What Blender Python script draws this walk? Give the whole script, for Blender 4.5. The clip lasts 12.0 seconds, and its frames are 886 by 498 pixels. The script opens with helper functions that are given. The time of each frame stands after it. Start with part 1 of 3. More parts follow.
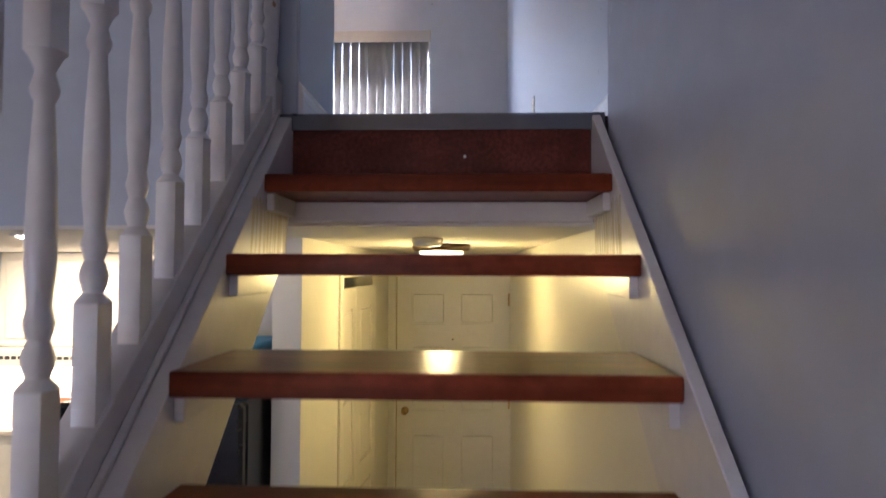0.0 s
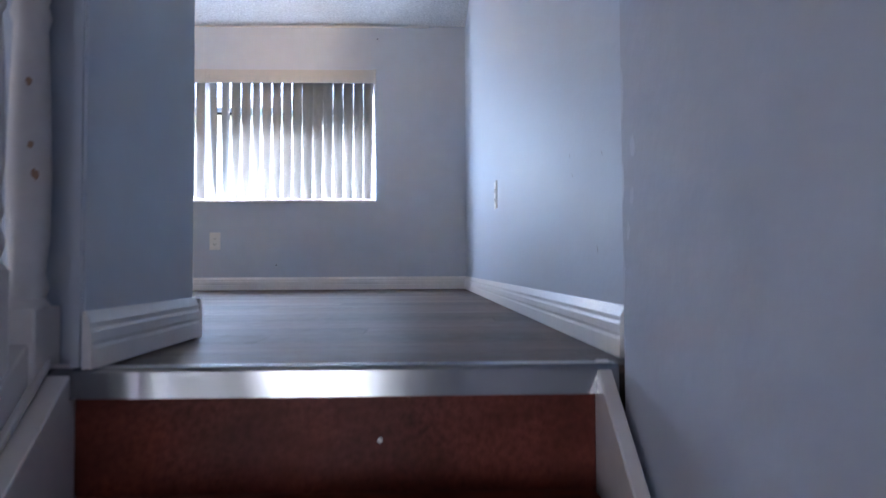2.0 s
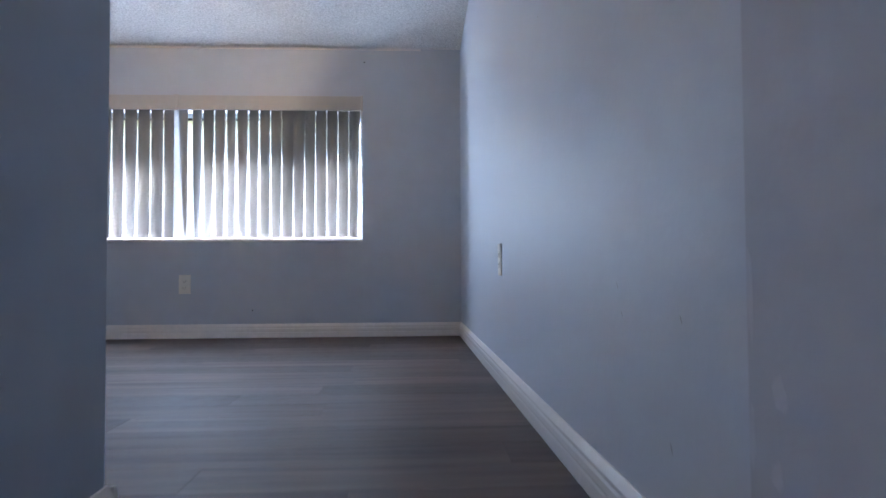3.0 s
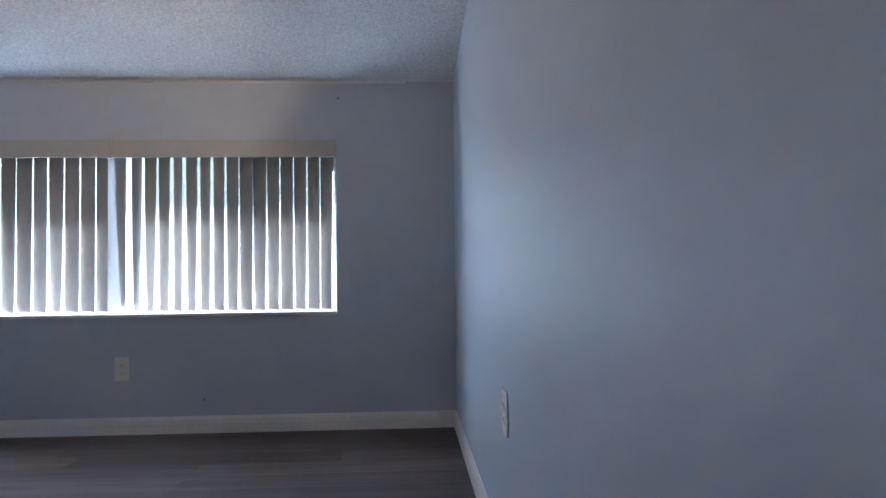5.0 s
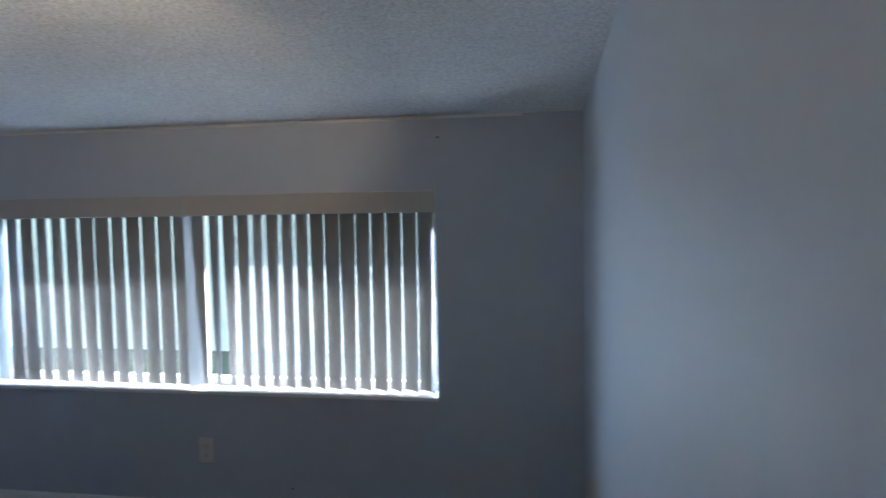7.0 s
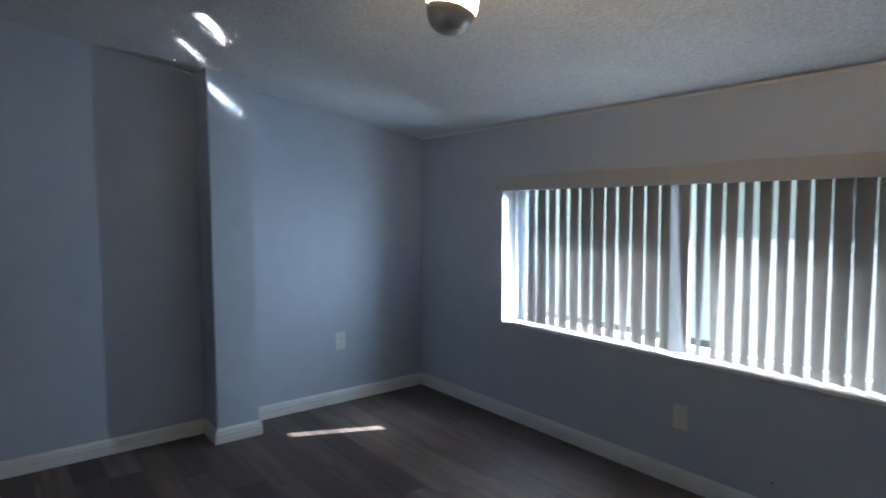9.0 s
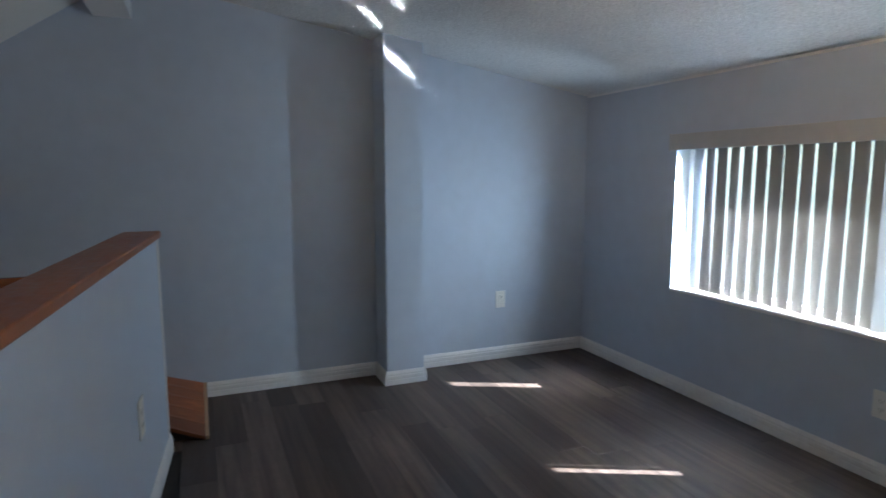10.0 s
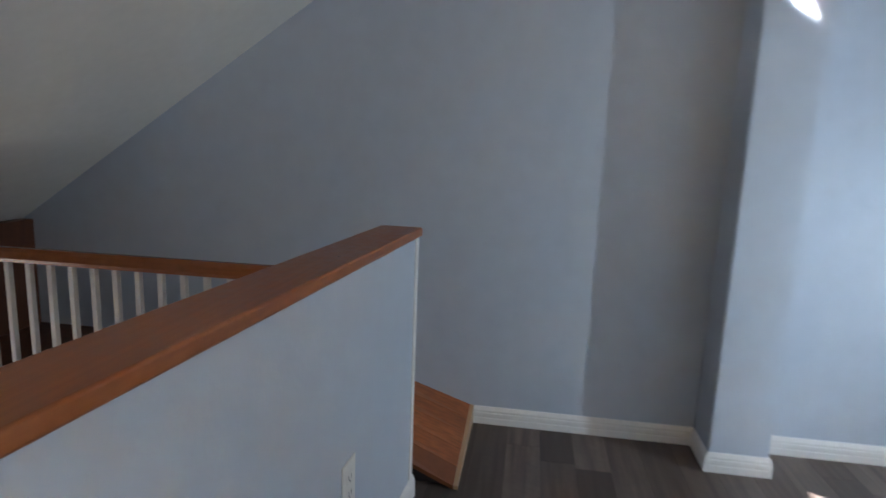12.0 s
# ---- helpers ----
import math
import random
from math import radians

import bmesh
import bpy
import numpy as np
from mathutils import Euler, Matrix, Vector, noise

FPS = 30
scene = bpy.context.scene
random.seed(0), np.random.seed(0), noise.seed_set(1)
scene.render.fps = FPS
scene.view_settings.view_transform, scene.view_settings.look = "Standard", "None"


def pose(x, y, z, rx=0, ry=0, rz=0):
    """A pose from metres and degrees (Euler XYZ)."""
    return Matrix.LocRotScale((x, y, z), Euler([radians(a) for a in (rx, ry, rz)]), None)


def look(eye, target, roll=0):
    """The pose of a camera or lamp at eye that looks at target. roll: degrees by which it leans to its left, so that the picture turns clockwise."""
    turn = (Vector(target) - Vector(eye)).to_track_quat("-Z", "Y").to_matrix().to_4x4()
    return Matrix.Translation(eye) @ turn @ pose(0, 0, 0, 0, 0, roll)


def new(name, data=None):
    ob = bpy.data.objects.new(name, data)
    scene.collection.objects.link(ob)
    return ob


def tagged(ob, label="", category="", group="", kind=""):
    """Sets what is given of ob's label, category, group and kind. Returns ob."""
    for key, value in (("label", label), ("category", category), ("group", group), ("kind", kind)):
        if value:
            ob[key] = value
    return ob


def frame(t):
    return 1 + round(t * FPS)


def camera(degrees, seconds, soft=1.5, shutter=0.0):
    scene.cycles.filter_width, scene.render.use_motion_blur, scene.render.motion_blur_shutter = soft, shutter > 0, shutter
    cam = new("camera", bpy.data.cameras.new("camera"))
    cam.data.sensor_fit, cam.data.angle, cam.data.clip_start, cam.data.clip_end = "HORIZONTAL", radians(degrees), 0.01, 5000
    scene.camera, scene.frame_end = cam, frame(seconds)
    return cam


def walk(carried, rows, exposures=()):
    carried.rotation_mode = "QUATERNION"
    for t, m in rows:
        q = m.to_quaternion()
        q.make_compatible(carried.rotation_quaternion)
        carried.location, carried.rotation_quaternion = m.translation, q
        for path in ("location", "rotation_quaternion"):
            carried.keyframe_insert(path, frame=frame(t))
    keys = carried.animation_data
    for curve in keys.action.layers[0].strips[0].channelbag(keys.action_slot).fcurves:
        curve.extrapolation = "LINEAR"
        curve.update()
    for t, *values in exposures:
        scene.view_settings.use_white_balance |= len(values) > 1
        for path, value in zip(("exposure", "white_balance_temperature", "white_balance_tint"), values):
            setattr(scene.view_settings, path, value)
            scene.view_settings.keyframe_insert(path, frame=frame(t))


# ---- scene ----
cam = camera(73.9, 12.0, shutter=0.4)
PATH = [
    (0, (0.36, 0.796, -0.41), (0.287, 2.794, -0.345), 0.2),
    (0.5, (0.353, 0.938, -0.251), (0.315, 2.936, -0.188), 0.1),
    (1, (0.429, 1.101, -0.138), (0.428, 3.1, -0.075), -0.3),
    (1.5, (0.395, 1.297, 0.031), (0.422, 3.296, 0.092), -0.1),
    (2, (0.434, 1.447, 0.158), (0.488, 3.445, 0.218), -0.3),
    (2.5, (0.449, 1.63, 0.317), (0.526, 3.628, 0.374), -0.4),
    (3, (0.416, 1.789, 0.446), (0.509, 3.786, 0.508), -0.3),
    (3.5, (0.496, 1.95, 0.563), (0.604, 3.946, 0.626), -0.3),
    (4.7, (0.5, 2.33, 0.84), (0.594, 4.328, 0.894), -0.6),
    (5.5, (0.499, 2.596, 0.975), (0.577, 4.594, 1.017), -0.8),
    (6, (0.556, 2.781, 1.136), (0.538, 4.781, 1.158), -0.5),
    (6.5, (0.557, 2.97, 1.275), (0.484, 4.969, 1.243), -0.8),
    (7, (0.483, 3.059, 1.446), (0.191, 5.035, 1.334), -0.9),
    (7.5, (0.515, 3.07, 1.391), (-0.196, 4.938, 1.347), -0.9),
    (7.7, (0.472, 3.019, 1.33), (-0.401, 4.818, 1.333), -0.2),
    (9.3, (0.45, 3.019, 1.358), (-1.227, 4.093, 1.172), -0.4),
    (9.5, (0.472, 3.016, 1.349), (-1.259, 3.995, 1.141), -0.2),
    (10, (0.455, 2.974, 1.328), (-1.378, 3.731, 1.073), -0.0),
    (10.5, (0.437, 2.966, 1.335), (-1.467, 3.501, 1.039), 0.3),
    (11, (0.238, 2.977, 1.318), (-1.71, 3.316, 1.014), 0.4),
    (11.5, (-0.054, 3.106, 1.326), (-2.03, 3.155, 1.017), 0.9),
    (12, (-0.452, 3.184, 1.363), (-2.401, 2.897, 1.014), 2.2),
]
EXPOSURES = [(0.0, 3.88, 5950, 26), (1.0, 4.02, 5600, 24), (2.0, 4.2, 5450, 18), (2.5, 3.86, 5530, 17), (3.0, 3.68, 5570, 17), (3.5, 3.5, 5550, 17), (5.5, 3.02, 5500, 13), (7.0, 2.52, 5480, 9), (7.5, 2.42, 5450, 9), (9.5, 2.72, 5900, 9), (10.5, 3.28, 6050, 9), (11.5, 3.6, 6200, 9), (12.0, 3.66, 6350, 10)]
walk(cam, [(t, look(eye, target, roll)) for t, eye, target, roll in PATH], EXPOSURES)

# ---- world, sun, exposure ----
world = bpy.data.worlds.new("sky")
scene.world = world
world.use_nodes = True
wn = world.node_tree.nodes
sky = wn.new("ShaderNodeTexSky")
sky.sky_type = "NISHITA"
sky.sun_disc = False
SUN_EL, SUN_AZ = radians(38.5), math.atan2(0.43, 0.9)
sky.sun_elevation, sky.sun_rotation = SUN_EL, SUN_AZ
world.node_tree.links.new(sky.outputs[0], wn["Background"].inputs[0])
wn["Background"].inputs[1].default_value = 0.15


def lamp(name, kind, energy, color, m, **more):
    data = bpy.data.lights.new(name, kind)
    data.energy, data.color = energy, color
    if kind == "SUN":
        data.angle = more["angle"]
    if kind == "AREA":
        data.shape, data.size, data.size_y = "RECTANGLE", more["sx"], more["sy"]
        data.spread = radians(more.setdefault("spread", 180))
    if kind in ("POINT", "SPOT"):
        data.shadow_soft_size = more["soft"]
    if kind == "SPOT":
        data.spot_size, data.spot_blend = radians(more["cone"]), more["blend"]
    ob = new(name, data)
    ob.matrix_world = m
    return ob


away = Vector((math.sin(SUN_AZ) * math.cos(SUN_EL), math.cos(SUN_AZ) * math.cos(SUN_EL), math.sin(SUN_EL)))
lamp("sun", "SUN", 5.0, (1.0, 0.98, 0.95), look(away * 20, (0, 0, 0)), angle=radians(0.5))

# ---- plan, metres: z = 0 is the upper floor ----
XR, XF, YW = 0.735, -3.21, 5.63          # right wall, far wall, window wall
YL = 2.37                                # edge of the upper landing
YB, YH = 2.66, 2.785                     # half wall: void face, room face
XS = -0.09                               # stair side of the half wall's return
LOW, CEIL_LOW = -2.49, -0.285            # lower floor, lower ceiling
YBACK = -1.35                            # rear wall
XT, XU = -0.107, 0.697                   # stringers' inner faces
SLOPE, RISE, RUN = 0.885, 0.1915, 0.215
RAKE = 0.95                              # slope of outer stringer, base rail and balusters
RAKE_WALL = 0.875                        # slope of the wall stringer
Z_EAVE, Z_CREASE, Y_CREASE, Z_RIDGE, Y_RIDGE = 1.885, 2.146, 4.0, 2.375, 2.6
Z_STEP = 2.166                           # the ceiling steps up here towards the ridge
WX0, WX1, WZ0, WZ1 = -2.305, 0.072, 0.632, 1.55


def y_half(x):
    """Room face of the half wall, which runs a little askew."""
    return 2.787 - 0.0787 * (x + 2.512)


def z_rear(y):
    return 2.25 + 0.68 * (y - 2.5)

# daylight in the open gaps round and between the blinds
SKYLIGHT = (0.70, 0.855, 1.0)
lamp("gap_glow_sill", "AREA", 0.75, SKYLIGHT, look(((WX0 + WX1) / 2, YW - 0.004, WZ0 + 0.014), ((WX0 + WX1) / 2, 4.0, WZ0 + 1.15)), sx=2.3, sy=0.014)
lamp("gap_glow_left", "AREA", 1.55, SKYLIGHT, look((WX0 + 0.03, YW + 0.03, 1.04), (WX0 - 0.9, 5.0, 1.0)), sx=0.04, sy=0.74, spread=140)
lamp("gap_glow_middle", "AREA", 0.264, SKYLIGHT, look((-1.085, YW + 0.045, 1.05), (-1.085, 0, 0.9)), sx=0.014, sy=0.80)
lamp("gap_glow_right", "AREA", 0.396, SKYLIGHT, look((WX1 - 0.022, YW + 0.024, 1.02), (XR, 4.7, 1.0)), sx=0.018, sy=0.74)
# added narrow lamps imitate sun mirrored upwards by the metal track on the sill
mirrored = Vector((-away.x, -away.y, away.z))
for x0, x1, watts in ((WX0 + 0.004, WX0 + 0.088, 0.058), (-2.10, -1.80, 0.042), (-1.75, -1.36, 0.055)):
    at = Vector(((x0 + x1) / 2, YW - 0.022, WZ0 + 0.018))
    lamp("sill_glint_lamp", "AREA", watts, (1.0, 0.98, 0.95), look(at, at + mirrored), sx=x1 - x0, sy=0.013, spread=1.0)
lamp("rear_fill_lamp", "AREA", 1.8, (1.0, 0.83, 0.86), look((-0.9, YBACK + 0.03, -0.55), (-0.9, 3, 0.1)), sx=1.8, sy=1.0)
lamp("spot_bulb", "SPOT", 3.3, (1.0, 0.70, 0.44), look((-0.61, 3.87, 1.90), (-1.34, 5.35, 2.42)), soft=0.05, cone=100, blend=0.3)
lamp("entry_bulb", "POINT", 1.15, (1.0, 0.78, 0.27), pose(0.25, 3.60, -0.420), soft=0.06)
lamp("kitchen_bulb", "AREA", 4.2, (1.0, 0.84, 0.55), look((-2.3, 4.6, CEIL_LOW - 0.02), (-2.3, 4.6, -2)), sx=1.2, sy=0.5)
lamp("hob_light", "AREA", 1.5, (1.0, 0.84, 0.55), look((-2.817, 5.3, -1.156), (-2.817, 5.35, -2)), sx=0.6, sy=0.15)


# ---- materials ----
def material(name, base, rough=0.5, metal=0.0, vary=0.08, scale=6.0, bump=0.0, bump_scale=120.0, object_random=0.0, grain=None, spec=0.5, stretch=(1, 1, 1), stain=0.0):
    """Noise at two scales on colour and gloss, fine relief, and where asked a grain along one axis or a change from piece to piece."""
    m = bpy.data.materials.new(name)
    m.use_nodes = True
    n, l = m.node_tree.nodes, m.node_tree.links
    b = n["Principled BSDF"]
    b.inputs["Metallic"].default_value = metal
    b.inputs["Specular IOR Level"].default_value = spec
    tc = n.new("ShaderNodeTexCoord")
    mp = n.new("ShaderNodeMapping")
    mp.inputs["Scale"].default_value = stretch
    l.new(tc.outputs["Object"], mp.inputs["Vector"])
    big, small = n.new("ShaderNodeTexNoise"), n.new("ShaderNodeTexNoise")
    big.inputs["Scale"].default_value, small.inputs["Scale"].default_value = scale * 0.25, scale * 4
    big.inputs["Detail"].default_value, small.inputs["Detail"].default_value = 2, 2
    l.new(mp.outputs[0], big.inputs["Vector"])
    l.new(mp.outputs[0], small.inputs["Vector"])
    add = n.new("ShaderNodeMath")
    add.operation = "ADD"
    l.new(big.outputs["Fac"], add.inputs[0])
    l.new(small.outputs["Fac"], add.inputs[1])
    value = n.new("ShaderNodeMapRange")
    value.clamp = False
    value.inputs["From Min"].default_value, value.inputs["From Max"].default_value = 0.7, 1.3
    value.inputs["To Min"].default_value, value.inputs["To Max"].default_value = 1 - vary, 1 + vary
    l.new(add.outputs[0], value.inputs["Value"])
    factor = value.outputs[0]
    if object_random:
        info = n.new("ShaderNodeObjectInfo")
        r = n.new("ShaderNodeMapRange")
        r.inputs["To Min"].default_value, r.inputs["To Max"].default_value = 1 - object_random, 1 + object_random
        l.new(info.outputs["Random"], r.inputs["Value"])
        mul = n.new("ShaderNodeMath")
        mul.operation = "MULTIPLY"
        l.new(factor, mul.inputs[0])
        l.new(r.outputs[0], mul.inputs[1])
        factor = mul.outputs[0]
        shift = n.new("ShaderNodeVectorMath")
        shift.operation = "MULTIPLY_ADD"
        comb = n.new("ShaderNodeCombineXYZ")
        for k in range(3):
            l.new(info.outputs["Random"], comb.inputs[k])
        shift.inputs[1].default_value = (1, 1, 1)
        l.new(tc.outputs["Object"], shift.inputs[0])
        scl = n.new("ShaderNodeVectorMath")
        scl.operation = "SCALE"
        scl.inputs["Scale"].default_value = 23.0
        l.new(comb.outputs[0], scl.inputs[0])
        l.new(scl.outputs[0], shift.inputs[2])
        l.new(shift.outputs[0], mp.inputs["Vector"])
    rgb = n.new("ShaderNodeRGB")
    rgb.outputs[0].default_value = (*base, 1)
    tone = n.new("ShaderNodeVectorMath")
    tone.operation = "SCALE"
    l.new(rgb.outputs[0], tone.inputs[0])
    l.new(factor, tone.inputs["Scale"])
    color = tone.outputs[0]
    if grain:
        dark, amount, gs = grain
        gm = n.new("ShaderNodeMapping")
        gm.inputs["Scale"].default_value = gs
        l.new(mp.outputs[0], gm.inputs["Vector"])
        g = n.new("ShaderNodeTexNoise")
        g.inputs["Scale"].default_value, g.inputs["Detail"].default_value, g.inputs["Distortion"].default_value = 1.0, 2.5, 0.15
        l.new(gm.outputs[0], g.inputs["Vector"])
        ramp = n.new("ShaderNodeMapRange")
        ramp.inputs["From Min"].default_value, ramp.inputs["From Max"].default_value = 0.35, 0.72
        ramp.inputs["To Max"].default_value = amount
        l.new(g.outputs["Fac"], ramp.inputs["Value"])
        mix = n.new("ShaderNodeMix")
        mix.data_type = "RGBA"
        l.new(ramp.outputs[0], mix.inputs[0])
        l.new(color, mix.inputs[6])
        mix.inputs[7].default_value = (*dark, 1)
        color = mix.outputs[2]
    l.new(color, b.inputs["Base Color"])
    rr = n.new("ShaderNodeMapRange")
    rr.inputs["From Min"].default_value, rr.inputs["From Max"].default_value = 0.7, 1.3
    rr.inputs["To Min"].default_value, rr.inputs["To Max"].default_value = max(rough - 0.07, 0.02), min(rough + 0.07, 1)
    l.new(add.outputs[0], rr.inputs["Value"])
    b.inputs["Roughness"].default_value = rough
    if rough > 0.33:
        l.new(rr.outputs[0], b.inputs["Roughness"])
    if bump:
        bn = n.new("ShaderNodeTexNoise")
        bn.inputs["Scale"].default_value, bn.inputs["Detail"].default_value = bump_scale, 3
        l.new(mp.outputs[0], bn.inputs["Vector"])
        bp = n.new("ShaderNodeBump")
        bp.inputs["Strength"].default_value, bp.inputs["Distance"].default_value = 1.0, bump
        l.new(bn.outputs["Fac"], bp.inputs["Height"])
        l.new(bp.outputs[0], b.inputs["Normal"])
    return m


PAINT = material("blue_grey_paint", (0.465, 0.522, 0.606), 0.54, vary=0.04, scale=2.5, bump=0.0005, bump_scale=55)
PAINT_STAIR = material("darker_stair_paint", (0.385, 0.418, 0.494), 0.66, vary=0.07, scale=2.5, bump=0.0008, bump_scale=40)
PAINT_ENTRY = material("cream_entry_paint", (0.68, 0.655, 0.57), 0.38, vary=0.04, scale=2.5, bump=0.0005, bump_scale=55)
POPCORN = material("popcorn_plaster", (0.74, 0.74, 0.73), 0.95, vary=0.06, scale=14, bump=0.005, bump_scale=100, spec=0.2, grain=((0.34, 0.34, 0.34), 0.62, (105, 105, 105)))
SMOOTH_WHITE = material("flat_ceiling_paint", (0.72, 0.70, 0.66), 0.9, vary=0.03, scale=5, bump=0.001, spec=0.2)
TRIM = material("white_trim_paint", (0.74, 0.73, 0.72), 0.35, vary=0.05, scale=9, bump=0.0004, bump_scale=60)
GLOSS_CREAM = material("glossy_cream_enamel", (0.66, 0.60, 0.44), 0.16, vary=0.05, scale=9)
STAIR_PAINT = material("white_stair_enamel", (0.60, 0.58, 0.57), 0.30, vary=0.05, scale=7, bump=0.0006, bump_scale=30)
RED_WOOD = material("red_varnished_wood", (0.21, 0.044, 0.019), 0.28, spec=0.05, vary=0.25, scale=9, grain=((0.05, 0.014, 0.009), 0.7, (2, 26, 26)))
CAP_WOOD = material("oak_cap_wood", (0.32, 0.105, 0.028), 0.34, vary=0.18, scale=8, grain=((0.20, 0.062, 0.020), 0.5, (1.3, 90, 90)))
RAIL_WOOD = material("oak_rail_wood", (0.31, 0.100, 0.028), 0.26, vary=0.12, scale=8, grain=((0.17, 0.058, 0.021), 0.5, (90, 1.3, 90)))
RAMP_WOOD = material("orange_laminate", (0.29, 0.092, 0.028), 0.35, vary=0.18, scale=6, object_random=0.34, grain=((0.17, 0.055, 0.018), 0.7, (60, 2.5, 40)))
PLANK = material("grey_vinyl_plank", (0.130, 0.099, 0.086), 0.56, vary=0.16, scale=7, spec=0.32, object_random=0.38, grain=((0.045, 0.037, 0.035), 0.65, (1.6, 26, 26)), bump=0.0005, bump_scale=60)
JOINT_SHADE = material("dark_joint_and_shade", (0.03, 0.027, 0.025), 0.8)
RISER_WOOD = material("scuffed_red_riser", (0.155, 0.040, 0.027), 0.42, spec=0.12, vary=0.4, scale=22, grain=((0.07, 0.020, 0.014), 0.75, (9, 20, 14)), bump=0.0006, bump_scale=70)
BARE_WOOD = material("bare_pine", (0.42, 0.27, 0.18), 0.6, vary=0.15, scale=20)
ALU = material("brushed_aluminium", (0.25, 0.26, 0.28), 0.17, metal=1.0, vary=0.05, scale=6)
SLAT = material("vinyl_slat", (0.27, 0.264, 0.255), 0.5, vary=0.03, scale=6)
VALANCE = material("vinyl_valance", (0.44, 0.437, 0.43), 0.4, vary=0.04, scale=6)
PLATE = material("outlet_plastic", (0.75, 0.74, 0.70), 0.3, vary=0.02)
SLOT = material("outlet_slot", (0.03, 0.03, 0.03), 0.5)
BRASS = material("worn_brass", (0.62, 0.44, 0.18), 0.25, metal=1.0, vary=0.15, scale=20)
BRONZE = material("bronze_frame", (0.12, 0.085, 0.05), 0.4, metal=0.8, vary=0.2, scale=20)
NICKEL = material("brushed_nickel", (0.55, 0.50, 0.45), 0.42, metal=0.55, vary=0.06, scale=20)
DOOR_PAINT = material("cream_door_paint", (0.70, 0.67, 0.58), 0.35, vary=0.03, scale=4, bump=0.0003)
CABINET = material("cream_cabinet", (0.66, 0.62, 0.52), 0.4, vary=0.05, scale=5)
COUNTER = material("beige_counter", (0.48, 0.42, 0.33), 0.3, vary=0.3, scale=30)
BLACK = material("black_appliance", (0.012, 0.014, 0.02), 0.25, vary=0.2, scale=8)
TEAL = material("teal_plastic", (0.015, 0.20, 0.42), 0.5, vary=0.1, scale=8)
LAWN = material("dry_lawn", (0.13, 0.14, 0.07), 0.9, vary=0.15, scale=3, bump=0.003)
SIDING = material("pale_siding", (0.72, 0.66, 0.49), 0.7, vary=0.08, scale=3)
ROOF_M = material("grey_shingle", (0.12, 0.11, 0.11), 0.9, vary=0.3, scale=12)
LOWER_FLOOR = material("tile_floor", (0.36, 0.31, 0.25), 0.35, vary=0.1, scale=4)
BROWN_BOARD = material("brown_panel", (0.13, 0.045, 0.02), 0.5, vary=0.2, scale=6, grain=((0.06, 0.02, 0.01), 0.6, (30, 30, 3)))

# slats let part of the daylight through
sn, sl = SLAT.node_tree.nodes, SLAT.node_tree.links
tr = sn.new("ShaderNodeBsdfTranslucent")
tr.inputs["Color"].default_value = (0.70, 0.72, 0.74, 1)
mixer = sn.new("ShaderNodeMixShader")
mixer.inputs[0].default_value = 0.002
sl.new(sn["Principled BSDF"].outputs[0], mixer.inputs[1])
sl.new(tr.outputs[0], mixer.inputs[2])
sl.new(mixer.outputs[0], sn["Material Output"].inputs["Surface"])


SCREEN = bpy.data.materials.new("insect_mesh")
SCREEN.use_nodes = True
qn, ql = SCREEN.node_tree.nodes, SCREEN.node_tree.links
q_clear, q_glow, q_mix = qn.new("ShaderNodeBsdfTransparent"), qn.new("ShaderNodeBsdfTranslucent"), qn.new("ShaderNodeMixShader")
q_glow.inputs["Color"].default_value = (0.80, 0.84, 0.88, 1)
q_clear.inputs["Color"].default_value = (0.72, 0.72, 0.72, 1)
q_mix.inputs[0].default_value = 0.11
ql.new(q_clear.outputs[0], q_mix.inputs[1])
ql.new(q_glow.outputs[0], q_mix.inputs[2])
ql.new(q_mix.outputs[0], qn["Material Output"].inputs["Surface"])


def glass_material(name, color, rough):
    m = bpy.data.materials.new(name)
    m.use_nodes = True
    b = m.node_tree.nodes["Principled BSDF"]
    b.inputs["Base Color"].default_value = (*color, 1)
    b.inputs["Roughness"].default_value = rough
    b.inputs["Transmission Weight"].default_value = 1.0
    b.inputs["IOR"].default_value = 1.45
    return m


def glow_material(name, color, strength):
    m = bpy.data.materials.new(name)
    m.use_nodes = True
    b = m.node_tree.nodes["Principled BSDF"]
    b.inputs["Base Color"].default_value = (0.8, 0.8, 0.8, 1)
    b.inputs["Emission Color"].default_value = (*color, 1)
    b.inputs["Emission Strength"].default_value = strength
    return m


GLASS = glass_material("window_glass", (0.95, 0.97, 0.96), 0.0)
BULB = glow_material("lit_bulb", (1.0, 0.62, 0.22), 11.0)
BULB.node_tree.nodes["Principled BSDF"].inputs["Base Color"].default_value = (0.8, 0.55, 0.08, 1)
SHADE = glow_material("lit_glass_shade", (1.0, 0.82, 0.45), 0.55)
CAN_GLOW = glow_material("lit_downlight", (1.0, 0.85, 0.55), 3.0)


# ---- mesh helpers ----
def finish(name, bm, mat, parent=None, smooth=False):
    me = bpy.data.meshes.new(name)
    bmesh.ops.recalc_face_normals(bm, faces=bm.faces)
    bm.to_mesh(me)
    bm.free()
    me.materials.append(mat)
    if smooth:
        for p in me.polygons:
            p.use_smooth = True
    ob = new(name, me)
    if parent:
        ob.parent = parent
    return ob


def part(name, bm, mat, parent, label="", smooth=False):
    ob = finish(name, bm, mat, parent, smooth)
    return tagged(ob, label) if label else ob


